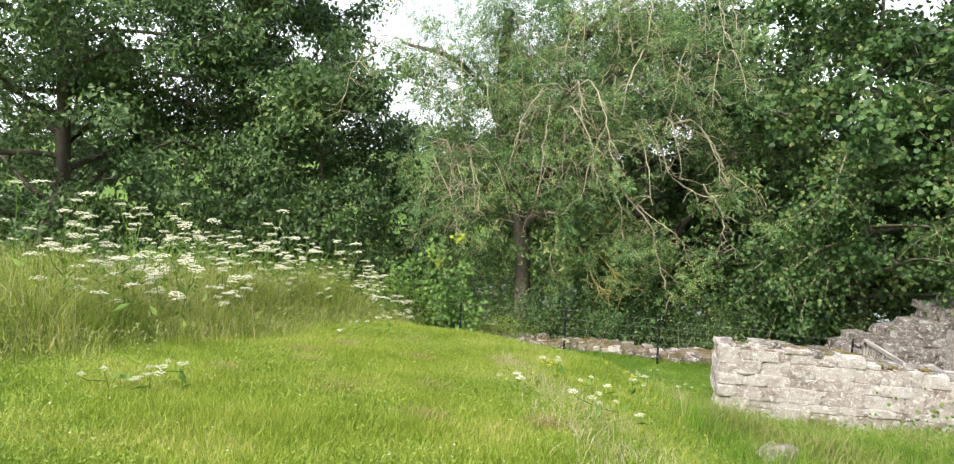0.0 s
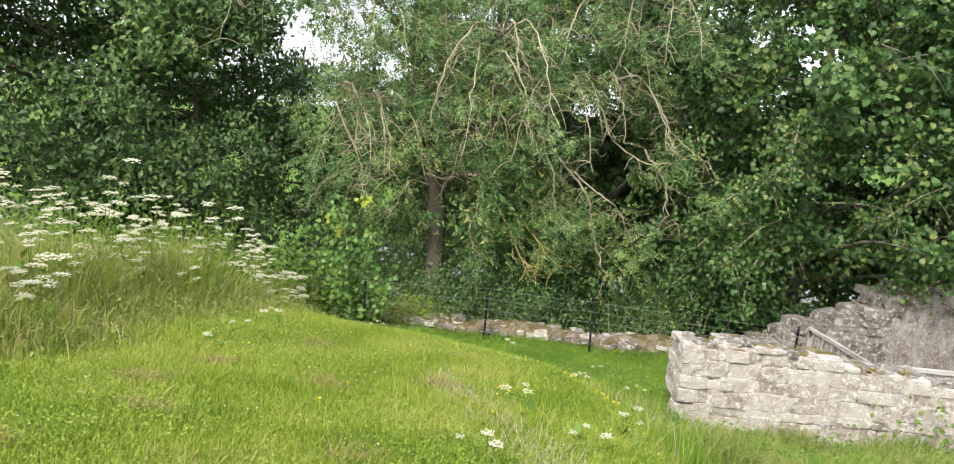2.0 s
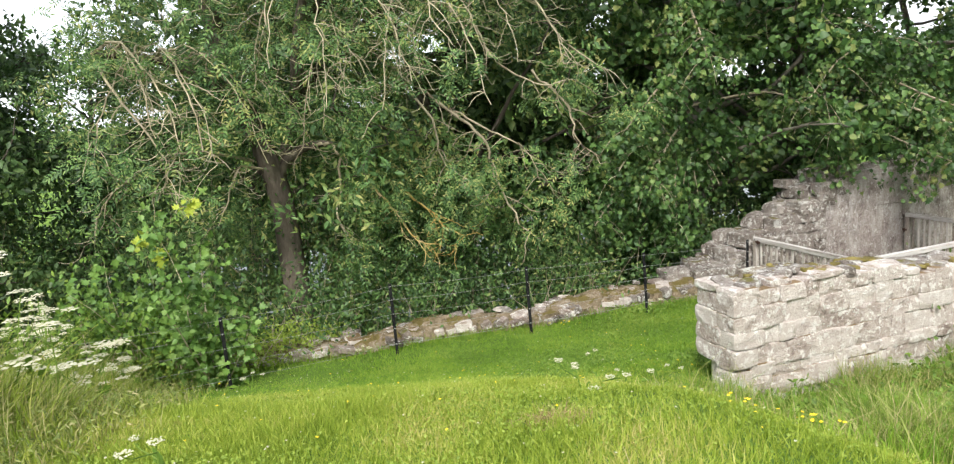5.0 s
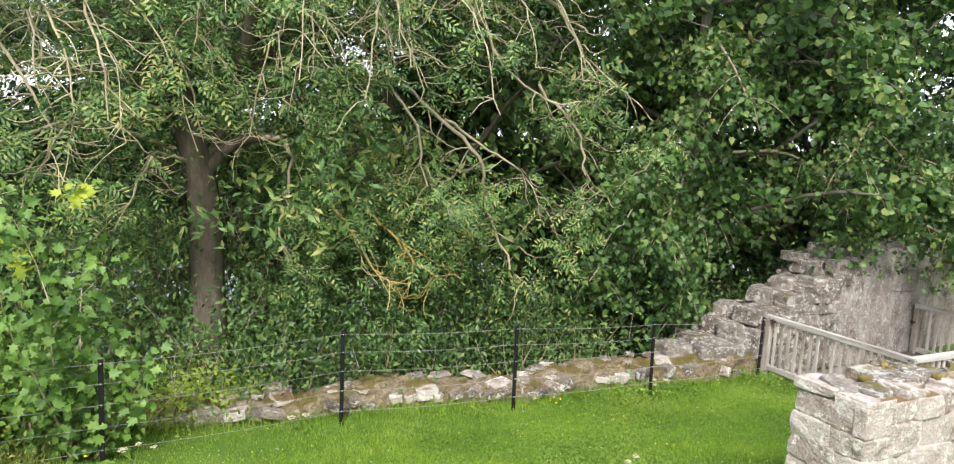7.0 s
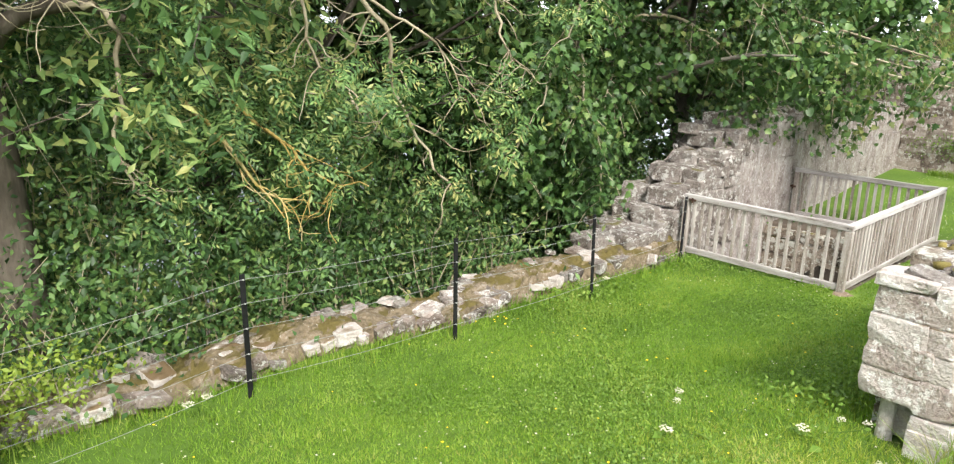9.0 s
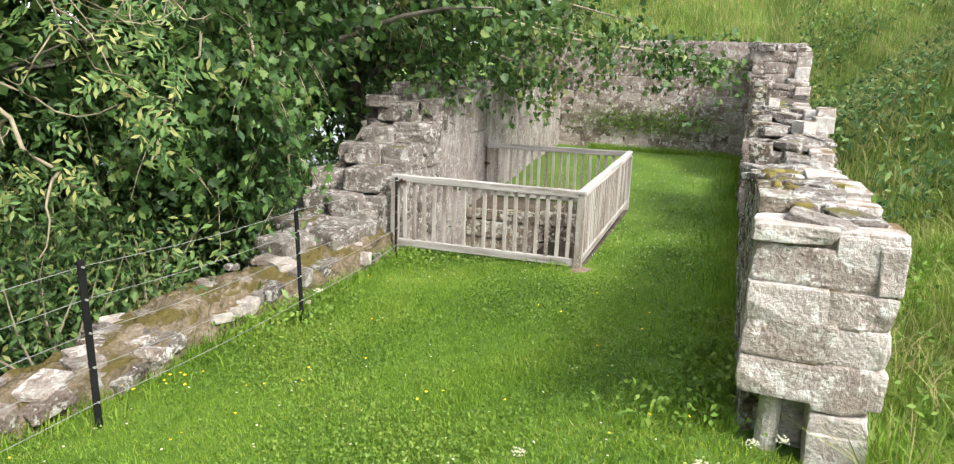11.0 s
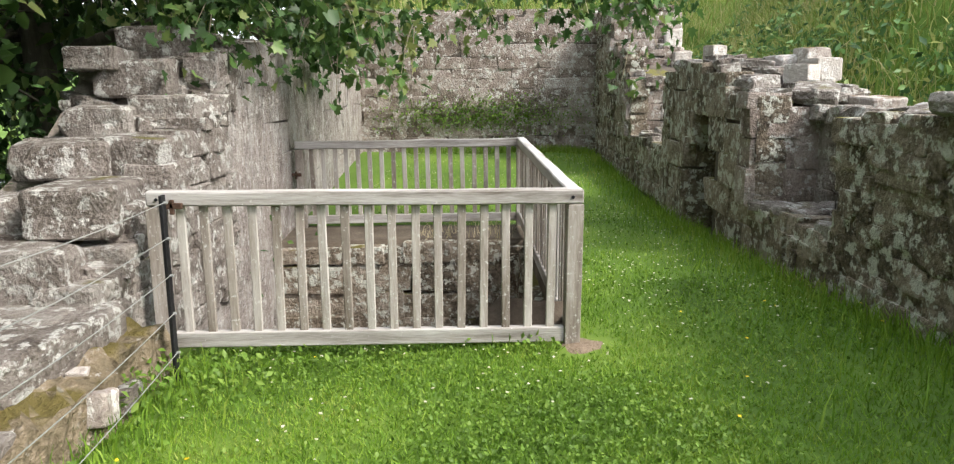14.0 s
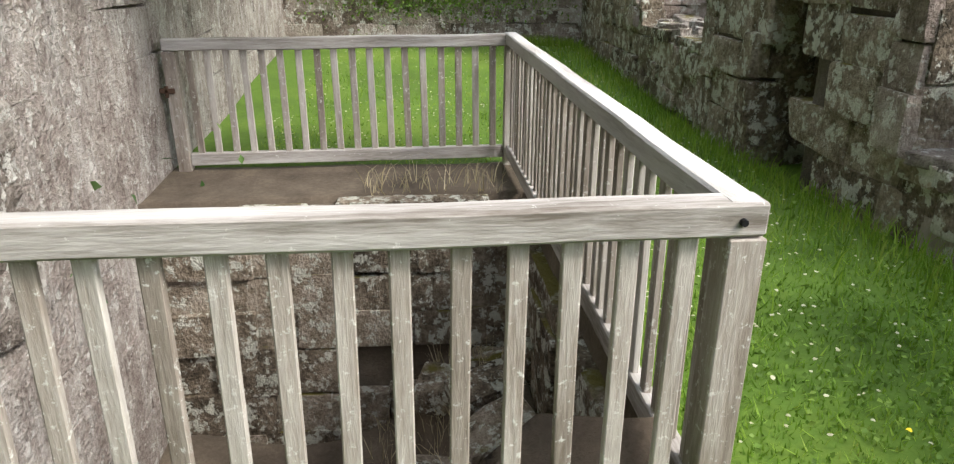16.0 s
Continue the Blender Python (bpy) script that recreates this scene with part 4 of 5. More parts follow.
tree("dark broadleaf tree with dense drooping foliage", "beech", (-10.8, 21.0, -0.6), 16, 5.2, 1, 0.3, 0.06, 34, 72000, 0.19, 0.5, clump=0.62)
tree("dark broadleaf tree with dense drooping foliage", "beech", (-16.5, 18.5, 0.4), 15, 5.8, 2, 0.3, 0.06, 30, 60000, 0.195, 0.5, clump=0.62)
tree("dark broadleaf tree at the river edge", "beech", (-6.6, 24.5, -3.2), 9.5, 4.0, 3, 0.22, 0.1, 20, 30000, 0.16, 0.5, clump=0.5)

tree("small dark tree in front of the wood", "beech", (-8.2, 19.8, -0.2), 8.5, 3.4, 9, 0.14, 0.03, 22, 28000, 0.145, 0.5, clump=0.5)

# the old ash: trunk, limbs, compound leaves, hanging bare branches
ASH = tagged(new("tree"), "old ash with drooping pale bare branches", "tree")
ra = random.Random(21)
trunk = curve_through([(-1.25, 19.1, -1.2), (-1.42, 19.05, 1.0), (-1.5, 19.0, 2.6), (-1.75, 19.0, 3.8), (-2.2, 19.05, 5.2), (-2.35, 19.2, 7.5), (-2.25, 19.3, 9.4)], 5)
pieces = [tube(trunk, [0.27 * (1 - 0.5 * i / len(trunk)) + (0.12 if i < 2 else 0) for i in range(len(trunk))], 9)]
limbs = [curve_through([(-1.55, 19.0, 2.9), (-1.2, 18.8, 3.45), (-0.7, 18.5, 3.62), (-0.3, 18.3, 3.5)], 5), curve_through([(-1.5, 19.0, 3.0), (-1.0, 19.1, 4.4), (-0.6, 19.1, 6.0), (-0.2, 19.2, 8.5), (0.0, 19.2, 9.6)], 4),
         curve_through([(-0.9, 19.0, 4.6), (0.2, 18.8, 5.6), (1.4, 18.4, 6.2), (2.8, 18.1, 6.2)], 4), curve_through([(-0.5, 19.1, 6.0), (0.8, 18.7, 7.4), (2.2, 18.3, 8.2), (3.6, 18.0, 8.0)], 4),
         curve_through([(-1.9, 19.0, 4.4), (-3.0, 18.6, 5.2), (-4.2, 18.3, 5.4)], 4), curve_through([(-2.3, 19.1, 6.5), (-3.6, 18.6, 7.8), (-5.0, 18.3, 8.2)], 4),
         curve_through([(-1.0, 19.1, 4.4), (-0.9, 18.2, 5.6), (-0.6, 17.5, 6.6), (-0.2, 17.0, 7.0)], 4), curve_through([(-0.2, 19.2, 8.5), (1.2, 18.6, 9.6), (3.0, 18.2, 10.0)], 4)]
for ln in limbs:
    pieces.append(tube(ln, [0.12 * (1 - 0.75 * i / len(ln)) for i in range(len(ln))], 6))
v, q = merge(pieces)
child("trunk", from_arrays("trunk", v, q, BARK, True), ASH, None, "dark gnarled forked trunk")
LICHEN = material("lichen_twig", [(0.2, (0.28, 0.20, 0.06)), (0.5, (0.42, 0.31, 0.10)), (0.85, (0.52, 0.45, 0.28))], 3.0, 0.9, 0.4, 24, 0.3)
tips = []
for i, (pts, rad) in enumerate((
        ([(0.3, 18.7, 5.3), (0.9, 18.2, 4.7), (1.45, 17.7, 4.1), (2.0, 17.2, 3.5), (2.2, 17.3, 2.8), (2.45, 16.9, 1.95), (2.8, 16.9, 1.6)], 0.032),
        ([(-0.75, 18.5, 3.6), (-0.5, 18.2, 3.55), (-0.48, 18.1, 2.9), (-0.62, 18.0, 2.4), (-0.5, 17.95, 1.95), (-0.3, 17.9, 1.7)], 0.026),
        ([(0.15, 18.3, 2.7), (0.4, 17.9, 2.3), (0.7, 17.6, 1.75), (1.15, 17.5, 1.6)], 0.022),
        ([(0.5, 18.2, 2.8), (1.0, 17.8, 2.25), (1.45, 17.6, 1.8), (1.95, 17.5, 1.7)], 0.022),
        ([(-1.7, 18.9, 3.2), (-2.15, 18.4, 3.35), (-2.4, 18.2, 2.9), (-2.65, 18.1, 2.4)], 0.022),
        ([(1.4, 18.4, 6.2), (2.1, 17.8, 5.6), (2.5, 17.5, 4.8), (3.3, 17.4, 4.35), (3.9, 17.4, 4.4)], 0.026),
        ([(1.6, 17.6, 4.0), (2.2, 17.3, 3.6), (2.75, 17.1, 3.2), (3.0, 17.0, 2.6)], 0.018),
        ([(2.8, 18.1, 6.2), (3.4, 17.7, 5.8), (3.9, 17.4, 5.0), (4.7, 17.3, 4.5)], 0.024),
        ([(-1.9, 18.9, 3.4), (-2.9, 18.2, 3.7), (-3.7, 17.8, 3.5), (-4.3, 17.6, 3.0), (-4.5, 17.6, 2.5)], 0.026),
        ([(-1.8, 18.9, 3.9), (-2.8, 18.0, 4.0), (-3.2, 17.6, 3.6), (-3.4, 17.5, 3.1)], 0.024),
        ([(0.9, 18.3, 4.6), (1.2, 17.7, 3.9), (1.3, 17.5, 3.2), (1.7, 17.4, 2.7)], 0.022),
        ([(3.4, 18.0, 4.6), (3.8, 17.5, 4.0), (3.9, 17.3, 3.3), (4.3, 17.2, 2.9)], 0.024),
        ([(-4.2, 18.3, 5.4), (-3.8, 17.8, 4.6), (-3.3, 17.6, 3.6), (-3.5, 17.5, 3.0)], 0.022))):
    tips += dangling(ASH, pts, rad, 60 + i, LICHEN if i in (2, 3) else TWIG, 10)
for i in range(72):
    ln = ra.choice(limbs[1:] + [trunk[14:]])
    p = ln[ra.randint(len(ln) // 3, len(ln) - 1)]
    w = Vector((ra.gauss(0.25, 0.7), -abs(ra.gauss(1.0, 0.3)), 0)).normalized()
    L = ra.uniform(1.1, 2.7)
    tips += dangling(ASH, [p, p + w * L * 0.35 + Vector((0, 0, 0.1)), p + w * L * 0.7 - Vector((0, 0, L * 0.35)), p + w * L * 0.85 - Vector((0, 0, L * 0.8))], ra.uniform(0.012, 0.024), 200 + i, TWIG, 11)
T = np.array([tuple(p) for ln in limbs for p in ln] + [tuple(p) for p in trunk[14:]])
C = T[nrng.integers(0, len(T), 400)] + nrng.normal(size=(400, 3)) * np.array([1.3, 0.7, 0.9]) + np.array([0, 0.35, 0])
T2 = np.array([tuple(p) for p in tips])
C = np.concatenate([C, T2[nrng.integers(0, len(T2), 170)] + nrng.normal(size=(170, 3)) * 0.2, np.array([0.7, 18.3, 2.6]) + nrng.normal(size=(30, 3)) * np.array([0.8, 0.3, 0.5])])
C = np.repeat(C, 22, axis=0)
C = C + nrng.normal(size=C.shape) * np.array([0.26, 0.22, 0.17])
hi = np.repeat(np.array([(-2.2, 19.2, 8.6), (-0.4, 19.1, 8.6), (1.6, 18.6, 8.6), (-3.4, 18.8, 7.6), (0.2, 19.0, 9.6), (-2.0, 19.1, 9.6)])[nrng.integers(0, 6, 210)] + nrng.normal(size=(210, 3)) * np.array([1.0, 0.8, 0.9]), 16, axis=0)
C = np.concatenate([C, hi + nrng.normal(size=hi.shape) * 0.26])
C = C[(C[:, 2] > height(C[:, 0], C[:, 1]) + 0.3) & ~((C[:, 0] > -2.1) & (C[:, 0] < -0.6) & (C[:, 1] < 19.0) & (C[:, 2] > 1.4) & (C[:, 2] < 3.8))]
tagged(child("crown", ash_leaves(C, LEAF["ash"], "crown"), ASH, None, "loose crown of feathery compound leaves"), kind="stuff")

tree("ash tree on the slope behind the footing", "ash", (3.6, 22.5, -2.6), 14, 5.2, 5, 0.26, 0.2, 22, 28000, 0.185, 0.36, droop=0.04)
SY = tree("tall sycamore with a grey forked trunk", "sycamore", (8.45, 20.1, -1.2), 13.5, 5.0, 6, 0.22, 0.2, 24, 30000, 0.145, 0.85, (-0.02, 0), lobes="plain", clump=0.42, bark=BARK_GREY, clear=0.8)
SY2 = tree("sycamore spreading over the ruin", "sycamore", (12.6, 20.0, -1.0), 12.5, 5.4, 7, 0.24, 0.18, 26, 30000, 0.145, 0.85, lobes="plain", clump=0.42, bark=BARK_GREY)
tree("sycamore beyond the far wall", "sycamore", (20.4, 18.9, 0.8), 11, 5.2, 8, 0.26, 0.1, 20, 22000, 0.2, 0.85)


def bough(parent, points, radius, seed, count, spread, size=0.108):
    """A leafy sycamore branch: stem, short twigs and lobed leaves hung below and beside it."""
    r = random.Random(seed)
    line = curve_through(points, 6)
    n = len(line)
    pieces, at = [tube(line, [radius * (1 - 0.8 * i / n) + 0.003 for i in range(n)], 6)], list(line[n // 4:])
    for k in range(22):
        p = line[r.randint(n // 5, n - 1)]
        d = Vector((r.gauss(0, 1), r.gauss(0, 0.7), r.uniform(-0.5, 0.4))).normalized()
        pts = [p + d * spread * 0.3 * m - Vector((0, 0, 0.03 * m * m)) for m in range(5)]
        pieces.append(tube(pts, [0.009 - 0.0015 * m for m in range(5)], 4))
        at += pts[1:]
    v, f = merge(pieces)
    b = child("branch", from_arrays("branch", v, f, TWIG, True), parent)
    A = np.array([tuple(p) for p in at])
    Cc = A[nrng.integers(0, len(A), count)] + nrng.normal(size=(count, 3)) * np.array([spread, spread * 0.7, spread * 0.5]) * 0.42
    tagged(child("leaf_spray", leaf_cards(Cc, size, 0.9, LEAF["sycamore"], "leaf_spray", True, 0.55), b), kind="stuff")


for i, (pts, cnt, sp) in enumerate((
        ([(12.5, 19.8, 3.4), (11.6, 18.0, 3.0), (11.1, 16.4, 2.55), (10.9, 15.2, 2.25)], 420, 0.45),
        ([(12.5, 19.8, 3.8), (11.8, 17.6, 3.5), (11.3, 15.4, 2.9), (11.0, 13.6, 2.65), (11.0, 12.8, 2.5)], 520, 0.42),
        ([(12.4, 19.8, 3.2), (11.0, 18.3, 2.9), (10.0, 17.2, 2.6), (9.5, 16.6, 2.4)], 380, 0.42),
        ([(12.6, 19.8, 4.4), (11.6, 17.6, 4.0), (10.8, 15.6, 3.5), (10.4, 14.0, 3.1)], 460, 0.5),
        ([(12.6, 19.8, 4.0), (12.4, 17.8, 3.6), (12.6, 16.0, 3.1), (12.7, 14.6, 2.8)], 460, 0.5),
        ([(8.2, 19.9, 2.8), (6.6, 18.6, 3.1), (5.4, 17.8, 2.9), (4.7, 17.3, 2.5)], 460, 0.45),
        ([(8.2, 19.9, 2.0), (6.0, 18.7, 2.1), (5.0, 18.0, 1.9), (4.4, 17.7, 1.5)], 460, 0.45),
        ([(8.2, 19.9, 2.6), (7.0, 18.6, 2.6), (6.3, 17.7, 2.1), (6.0, 17.25, 1.5), (5.9, 17.15, 1.0)], 480, 0.38),
        ([(8.2, 19.9, 3.2), (6.8, 18.4, 3.1), (5.8, 17.5, 2.6), (5.3, 17.1, 2.1)], 420, 0.42),
        ([(8.2, 19.9, 1.2), (7.4, 18.9, 1.3), (7.0, 18.4, 1.1), (6.6, 18.1, 0.9)], 380, 0.4),
        ([(8.3, 19.9, 3.0), (8.0, 18.9, 3.2), (7.4, 18.2, 2.9), (6.6, 17.7, 2.5)], 420, 0.5),
        ([(8.2, 19.9, 2.2), (7.4, 19.0, 2.2), (6.4, 18.3, 1.8), (5.6, 17.9, 1.3)], 480, 0.5),
        ([(8.1, 19.9, 1.6), (6.9, 19.0, 1.6), (6.2, 18.4, 1.2), (6.6, 18.0, 0.7)], 420, 0.45),
        ([(8.2, 19.9, 4.2), (7.0, 18.6, 4.4), (5.8, 17.6, 4.0), (4.8, 17.0, 3.4)], 420, 0.55),
        ([(8.2, 19.9, 3.6), (9.4, 18.6, 3.8), (9.8, 17.8, 3.4), (9.9, 17.2, 2.9)], 380, 0.5),
        ([(12.9, 19.9, 4.2), (11.4, 18.0, 4.6), (9.6, 16.8, 4.3), (8.4, 16.2, 3.7)], 460, 0.6),
        ([(12.9, 19.9, 4.6), (14.8, 18.6, 4.6), (16.0, 17.2, 4.1), (16.3, 16.2, 3.5)], 460, 0.6),
        ([(8.2, 20.0, 5.6), (7.2, 18.4, 5.8), (6.6, 17.2, 5.2), (6.2, 16.4, 4.6)], 460, 0.6),
        ([(8.2, 20.0, 5.2), (9.6, 18.4, 5.6), (10.4, 17.2, 5.2), (10.9, 16.4, 4.6)], 460, 0.6))):
    bough(SY if pts[0][0] < 10 else SY2, pts, 0.035, 300 + i, int(cnt * 1.9), sp)

for i, (x, y) in enumerate(((-21, 25), (-14, 29), (-2.5, 26.5), (0.8, 29), (6.5, 26), (11, 27), (16.5, 26), (23, 25.5), (-27, 20), (3.5, 25.5), (9, 23.5), (14.5, 23.5))):
    tree("shaded riverside tree in the wood", "beech", (x, y, -3.6), (11.5 if -4 < x < 2 else 14.5) + (i * 37 % 5) * 0.5, 4.8, 30 + i, 0.24, 0.08, 18, 9600, 0.31, 0.55)


def shrub(label, kind, spots, n, size, aspect, lobes=False, stems=True, name="shrub", spread=0.3):
    """Leaf masses round several stems that start on the ground."""
    ob = tagged(new(name), label, "shrub")
    C, pieces = [], []
    r = random.Random(len(spots) * 7 + int(abs(spots[0][0]) * 10))
    for x, y, h, rad in spots:
        z = float(height(x, y))
        for k in range(3):
            p, rd, _ = limb(r, (x + r.uniform(-0.1, 0.1), y + r.uniform(-0.1, 0.1), z - 0.05), (r.gauss(0, 0.3), r.gauss(0, 0.3), 1), h, 0.018, 0.12, 6)
            pieces.append(tube(p, rd, 4))
            P = np.array([tuple(q) for q in p[1:]])
            m = n // (len(spots) * 3)
            C.append(P[nrng.integers(0, len(P), m)] + nrng.normal(size=(m, 3)) * np.array([rad, rad, spread]))
    C = np.concatenate(C)
    C = C[C[:, 2] > height(C[:, 0], C[:, 1]) + 0.04]
    v, q = merge(pieces)
    tagged(child("stem", from_arrays("stem", v, q, TWIG), ob), kind="stuff")
    tagged(child("foliage", leaf_cards(C, size, aspect, LEAF[kind], "foliage", lobes), ob), kind="stuff")
    return ob


r0 = random.Random(3)
for x in np.arange(-9, 12, 1.3):
    shrub("tangled undergrowth on the river slope", "ash" if r0.random() < 0.4 else "sycamore", [(x + r0.uniform(-0.6, 0.6), 18.5 + r0.uniform(0, 1.4), r0.uniform(1.3, 2.6), 0.45) for k in range(3)], 3400, 0.10, 0.5, name="undergrowth")
for i, x in enumerate(np.arange(-6.5, 8.0, 1.05)):
    shrub("leafy thicket among the riverside trunks", "ash" if i % 3 else "sycamore", [(x + r0.uniform(-0.5, 0.5), 20.4 + r0.uniform(-0.5, 1.0), r0.uniform(3.2, 5.6), 0.5) for k in range(3)], 3400, 0.115, 0.42, name="thicket", spread=0.35)
for x, y, h in ((-2.2, 18.0, 1.3), (-1.3, 18.1, 1.5), (-0.4, 18.0, 1.2), (0.6, 18.0, 1.3), (1.8, 18.1, 1.2), (3.2, 18.1, 1.3), (4.4, 18.0, 1.3)):
    shrub("thin-stemmed undergrowth above the river edge", "ash", [(x, y, h, 0.3), (x + 0.5, y + 0.2, h * 1.1, 0.3)], 900, 0.085, 0.4, name="undergrowth")
shrub("leafy sycamore sapling climbed by bindweed beside an iron post", "sapling", [(-3.0, 16.3, 2.75, 0.12), (-3.62, 16.4, 2.3, 0.12), (-2.85, 16.15, 1.2, 0.12), (-3.35, 16.3, 1.3, 0.16)], 1800, 0.11, 0.85, True, name="sapling", spread=0.22)
for x, y, z in ((-2.98, 16.2, 2.78), (-3.7, 16.35, 2.3), (-3.5, 16.4, 2.1)):
    tuft = np.array([x, y, z + float(height(x, y))]) + nrng.normal(size=(16, 3)) * np.array([0.07, 0.06, 0.05])
    tagged(new("young_shoot", leaf_cards(tuft, 0.12, 0.8, LEAF["lime"], "young_shoot", True, 0.1)), "lime-green young leaves at a sapling's tip", "leaves", kind="stuff")
for x, y, h in ((-1.9, 17.15, 0.7), (-2.4, 16.9, 0.9), (-1.3, 17.5, 0.6), (-4.4, 16.2, 0.9), (-3.3, 16.9, 1.0), (-4.0, 16.6, 0.9), (-5.2, 16.2, 1.0)):
    shrub("yellow-green bush behind the wire fence", "bright", [(x, y, h, 0.22), (x + 0.3, y + 0.15, h * 0.8, 0.2)], 900, 0.06, 0.5, name="bush", spread=0.14)
for x, y, h in ((-5.4, 15.4, 1.5), (-6.6, 14.6, 1.9), (-4.6, 15.9, 1.5), (-8.2, 14.8, 1.8), (-10.0, 14.6, 1.8)):
    shrub("elder bush behind the white umbels", "weed", [(x, y, h, 0.35), (x + 0.4, y + 0.3, h * 0.9, 0.3)], 1500, 0.1, 0.5, name="bush")

# ---------------------------------------------------------------- grass and flowers
WALK = np.array([[0, -2.4], [-0.8, 0], [-1.5, 2.2], [-2.0, 3.6], [-2.5, 7.2], [-2.7, 9.4], [-2.6, 10.8], [-0.7, 12.7], [1.0, 13.8], [2.4, 14.5], [3.9, 14.9], [5.9, 14.85]])


def near_walk(x, y):
    """Distance in plan to the trodden line."""
    best = np.full(len(x), 1e9)
    for a, b in zip(WALK, WALK[1:]):
        d = b - a
        t = np.clip(((x - a[0]) * d[0] + (y - a[1]) * d[1]) / (d @ d), 0, 1)
        best = np.minimum(best, np.hypot(x - a[0] - t * d[0], y - a[1] - t * d[1]))
    return best


def meadow_edge(y):
    return np.interp(y, [-5, 2, 5.4, 7.1, 9, 10.4, 13, 16], [-6.5, -5.6, -4.9, -4.2, -4.0, -3.4, -3.4, -3.5])


def open_ground(x, y):
    """Where grass can grow: not in the pit, nor under walls."""
    ok = ~((x > PIT[0] - 0.1) & (x < PIT[1] + 0.84) & (y > PIT[2] - 0.1) & (y < PIT[3] + 0.3))
    ok &= ~((x > 2.9) & (x < 18.1) & (y > 11.55) & (y < 12.22))
    ok &= ~((x > 9) & (x < 18.1) & (y > 11.05) & (y < 12.22))
    ok &= ~((x > 17.2) & (x < 18.1) & (y > 11))
    ok &= ~((x > 6.6) & (x < 18.1) & (y > 16.6))
    ok &= np.hypot((x - 7.36) / 0.2, (y - 14.0) / 0.2) > 0.85 + 0.25 * np.sin(x * 17 + y * 11)
    ok &= (y < 16.9 - 0.06 * x) | (x > 18.1)
    return ok


def blades(name, x, y, tall, wide, mat, lean=0.35, two=False):
    """One thin bent blade at each point."""
    n = len(x)
    z = height(x, y)
    a = nrng.uniform(0, 2 * np.pi, n)
    b = nrng.uniform(0, 2 * np.pi, n)
    t = tall * nrng.uniform(0.55, 1.25, n)
    l = t * np.abs(nrng.normal(0, lean, n))
    w = wide * nrng.uniform(0.7, 1.3, n)
    base = np.stack([x, y, z - 0.01], 1)
    side = np.stack([np.cos(a) * w, np.sin(a) * w, 0 * w], 1)
    tip = base + np.stack([np.cos(b) * l, np.sin(b) * l, t], 1)
    if not two:
        V = np.stack([base - side, base + side, tip], 1)
        return tri_mesh(name, V.reshape(-1, 3), np.arange(3 * n).reshape(-1, 3), mat)
    mid = base + np.stack([np.cos(b) * l * 0.3, np.sin(b) * l * 0.3, t * 0.6], 1)
    V = np.stack([base - side, base + side, mid - side * 0.7, mid + side * 0.7, tip], 1)
    o = np.arange(n)[:, None] * 5
    F = np.concatenate([o + [0, 1, 3], o + [0, 3, 2], o + [2, 3, 4]], 0)
    return tri_mesh(name, V.reshape(-1, 3), F, mat)


def scatter(n, x0, x1, y0, y1, keep):
    x, y = nrng.uniform(x0, x1, n), nrng.uniform(y0, y1, n)
    k = keep(x, y) & open_ground(x, y)
    return x[k], y[k]


def tufts(x, y, k, r):
    x, y = np.repeat(x, k), np.repeat(y, k)
    return x + nrng.normal(0, r, len(x)), y + nrng.normal(0, r, len(y))


# mown lawn, denser beside the walk
sx, sy = scatter(640000, -9, 18, 0, 17.3, lambda x, y: (x > meadow_edge(y) - 0.4) & (nrng.random(len(x)) < np.clip(6.0 / (near_walk(x, y) + 1.1) ** 2, 0.045, 1.0)) & ~((y < 11.5) & (x > 4)))
gx1, gy1 = tufts(sx, sy, 4, 0.05)
k = open_ground(gx1, gy1)
gx1, gy1 = gx1[k], gy1[k]
lumps = 0.75 + 0.5 * np.sin(gx1 * 1.3 + 2 * np.sin(gy1 * 0.9)) * np.sin(gy1 * 1.7)
tallness = (0.05 + 0.035 * smooth_step(13.5, 10.5, gy1 + 0.35 * gx1)) * np.clip(lumps, 0.8, 1.25)
sunk = gy1 + 0.35 * gx1 + nrng.normal(0, 0.7, len(gx1)) > 13.2
for name, sel, mat, text in (("bank_grass", ~sunk, BLADE, "mown yellow-green grass on the bank"), ("lawn_grass", sunk, LUSH, "short lush green mown grass of the sunken lawn")):
    tagged(new(name, blades(name, gx1[sel], gy1[sel], tallness[sel], 0.005, mat, 0.75)), text, "grass", kind="stuff")

kx, ky = scatter(150000, 0.5, 13, 12.2, 16.8, lambda x, y: nrng.random(len(x)) < np.clip(0.35 + 0.9 * np.sin(x * 1.7 + 1) * np.sin(y * 2.1), 0.1, 1) * np.clip(3.0 / (near_walk(x, y) + 1) ** 1.5, 0.1, 1))
tagged(new("clover", leaf_cards(np.column_stack([kx, ky, height(kx, ky) + nrng.uniform(0.015, 0.055, len(kx))]), 0.024, 0.8, LEAF["weed"], "clover", False, -0.2, (0, -0.2, 1))), "low clover leaves mixed in the lawn", "clover", kind="stuff")

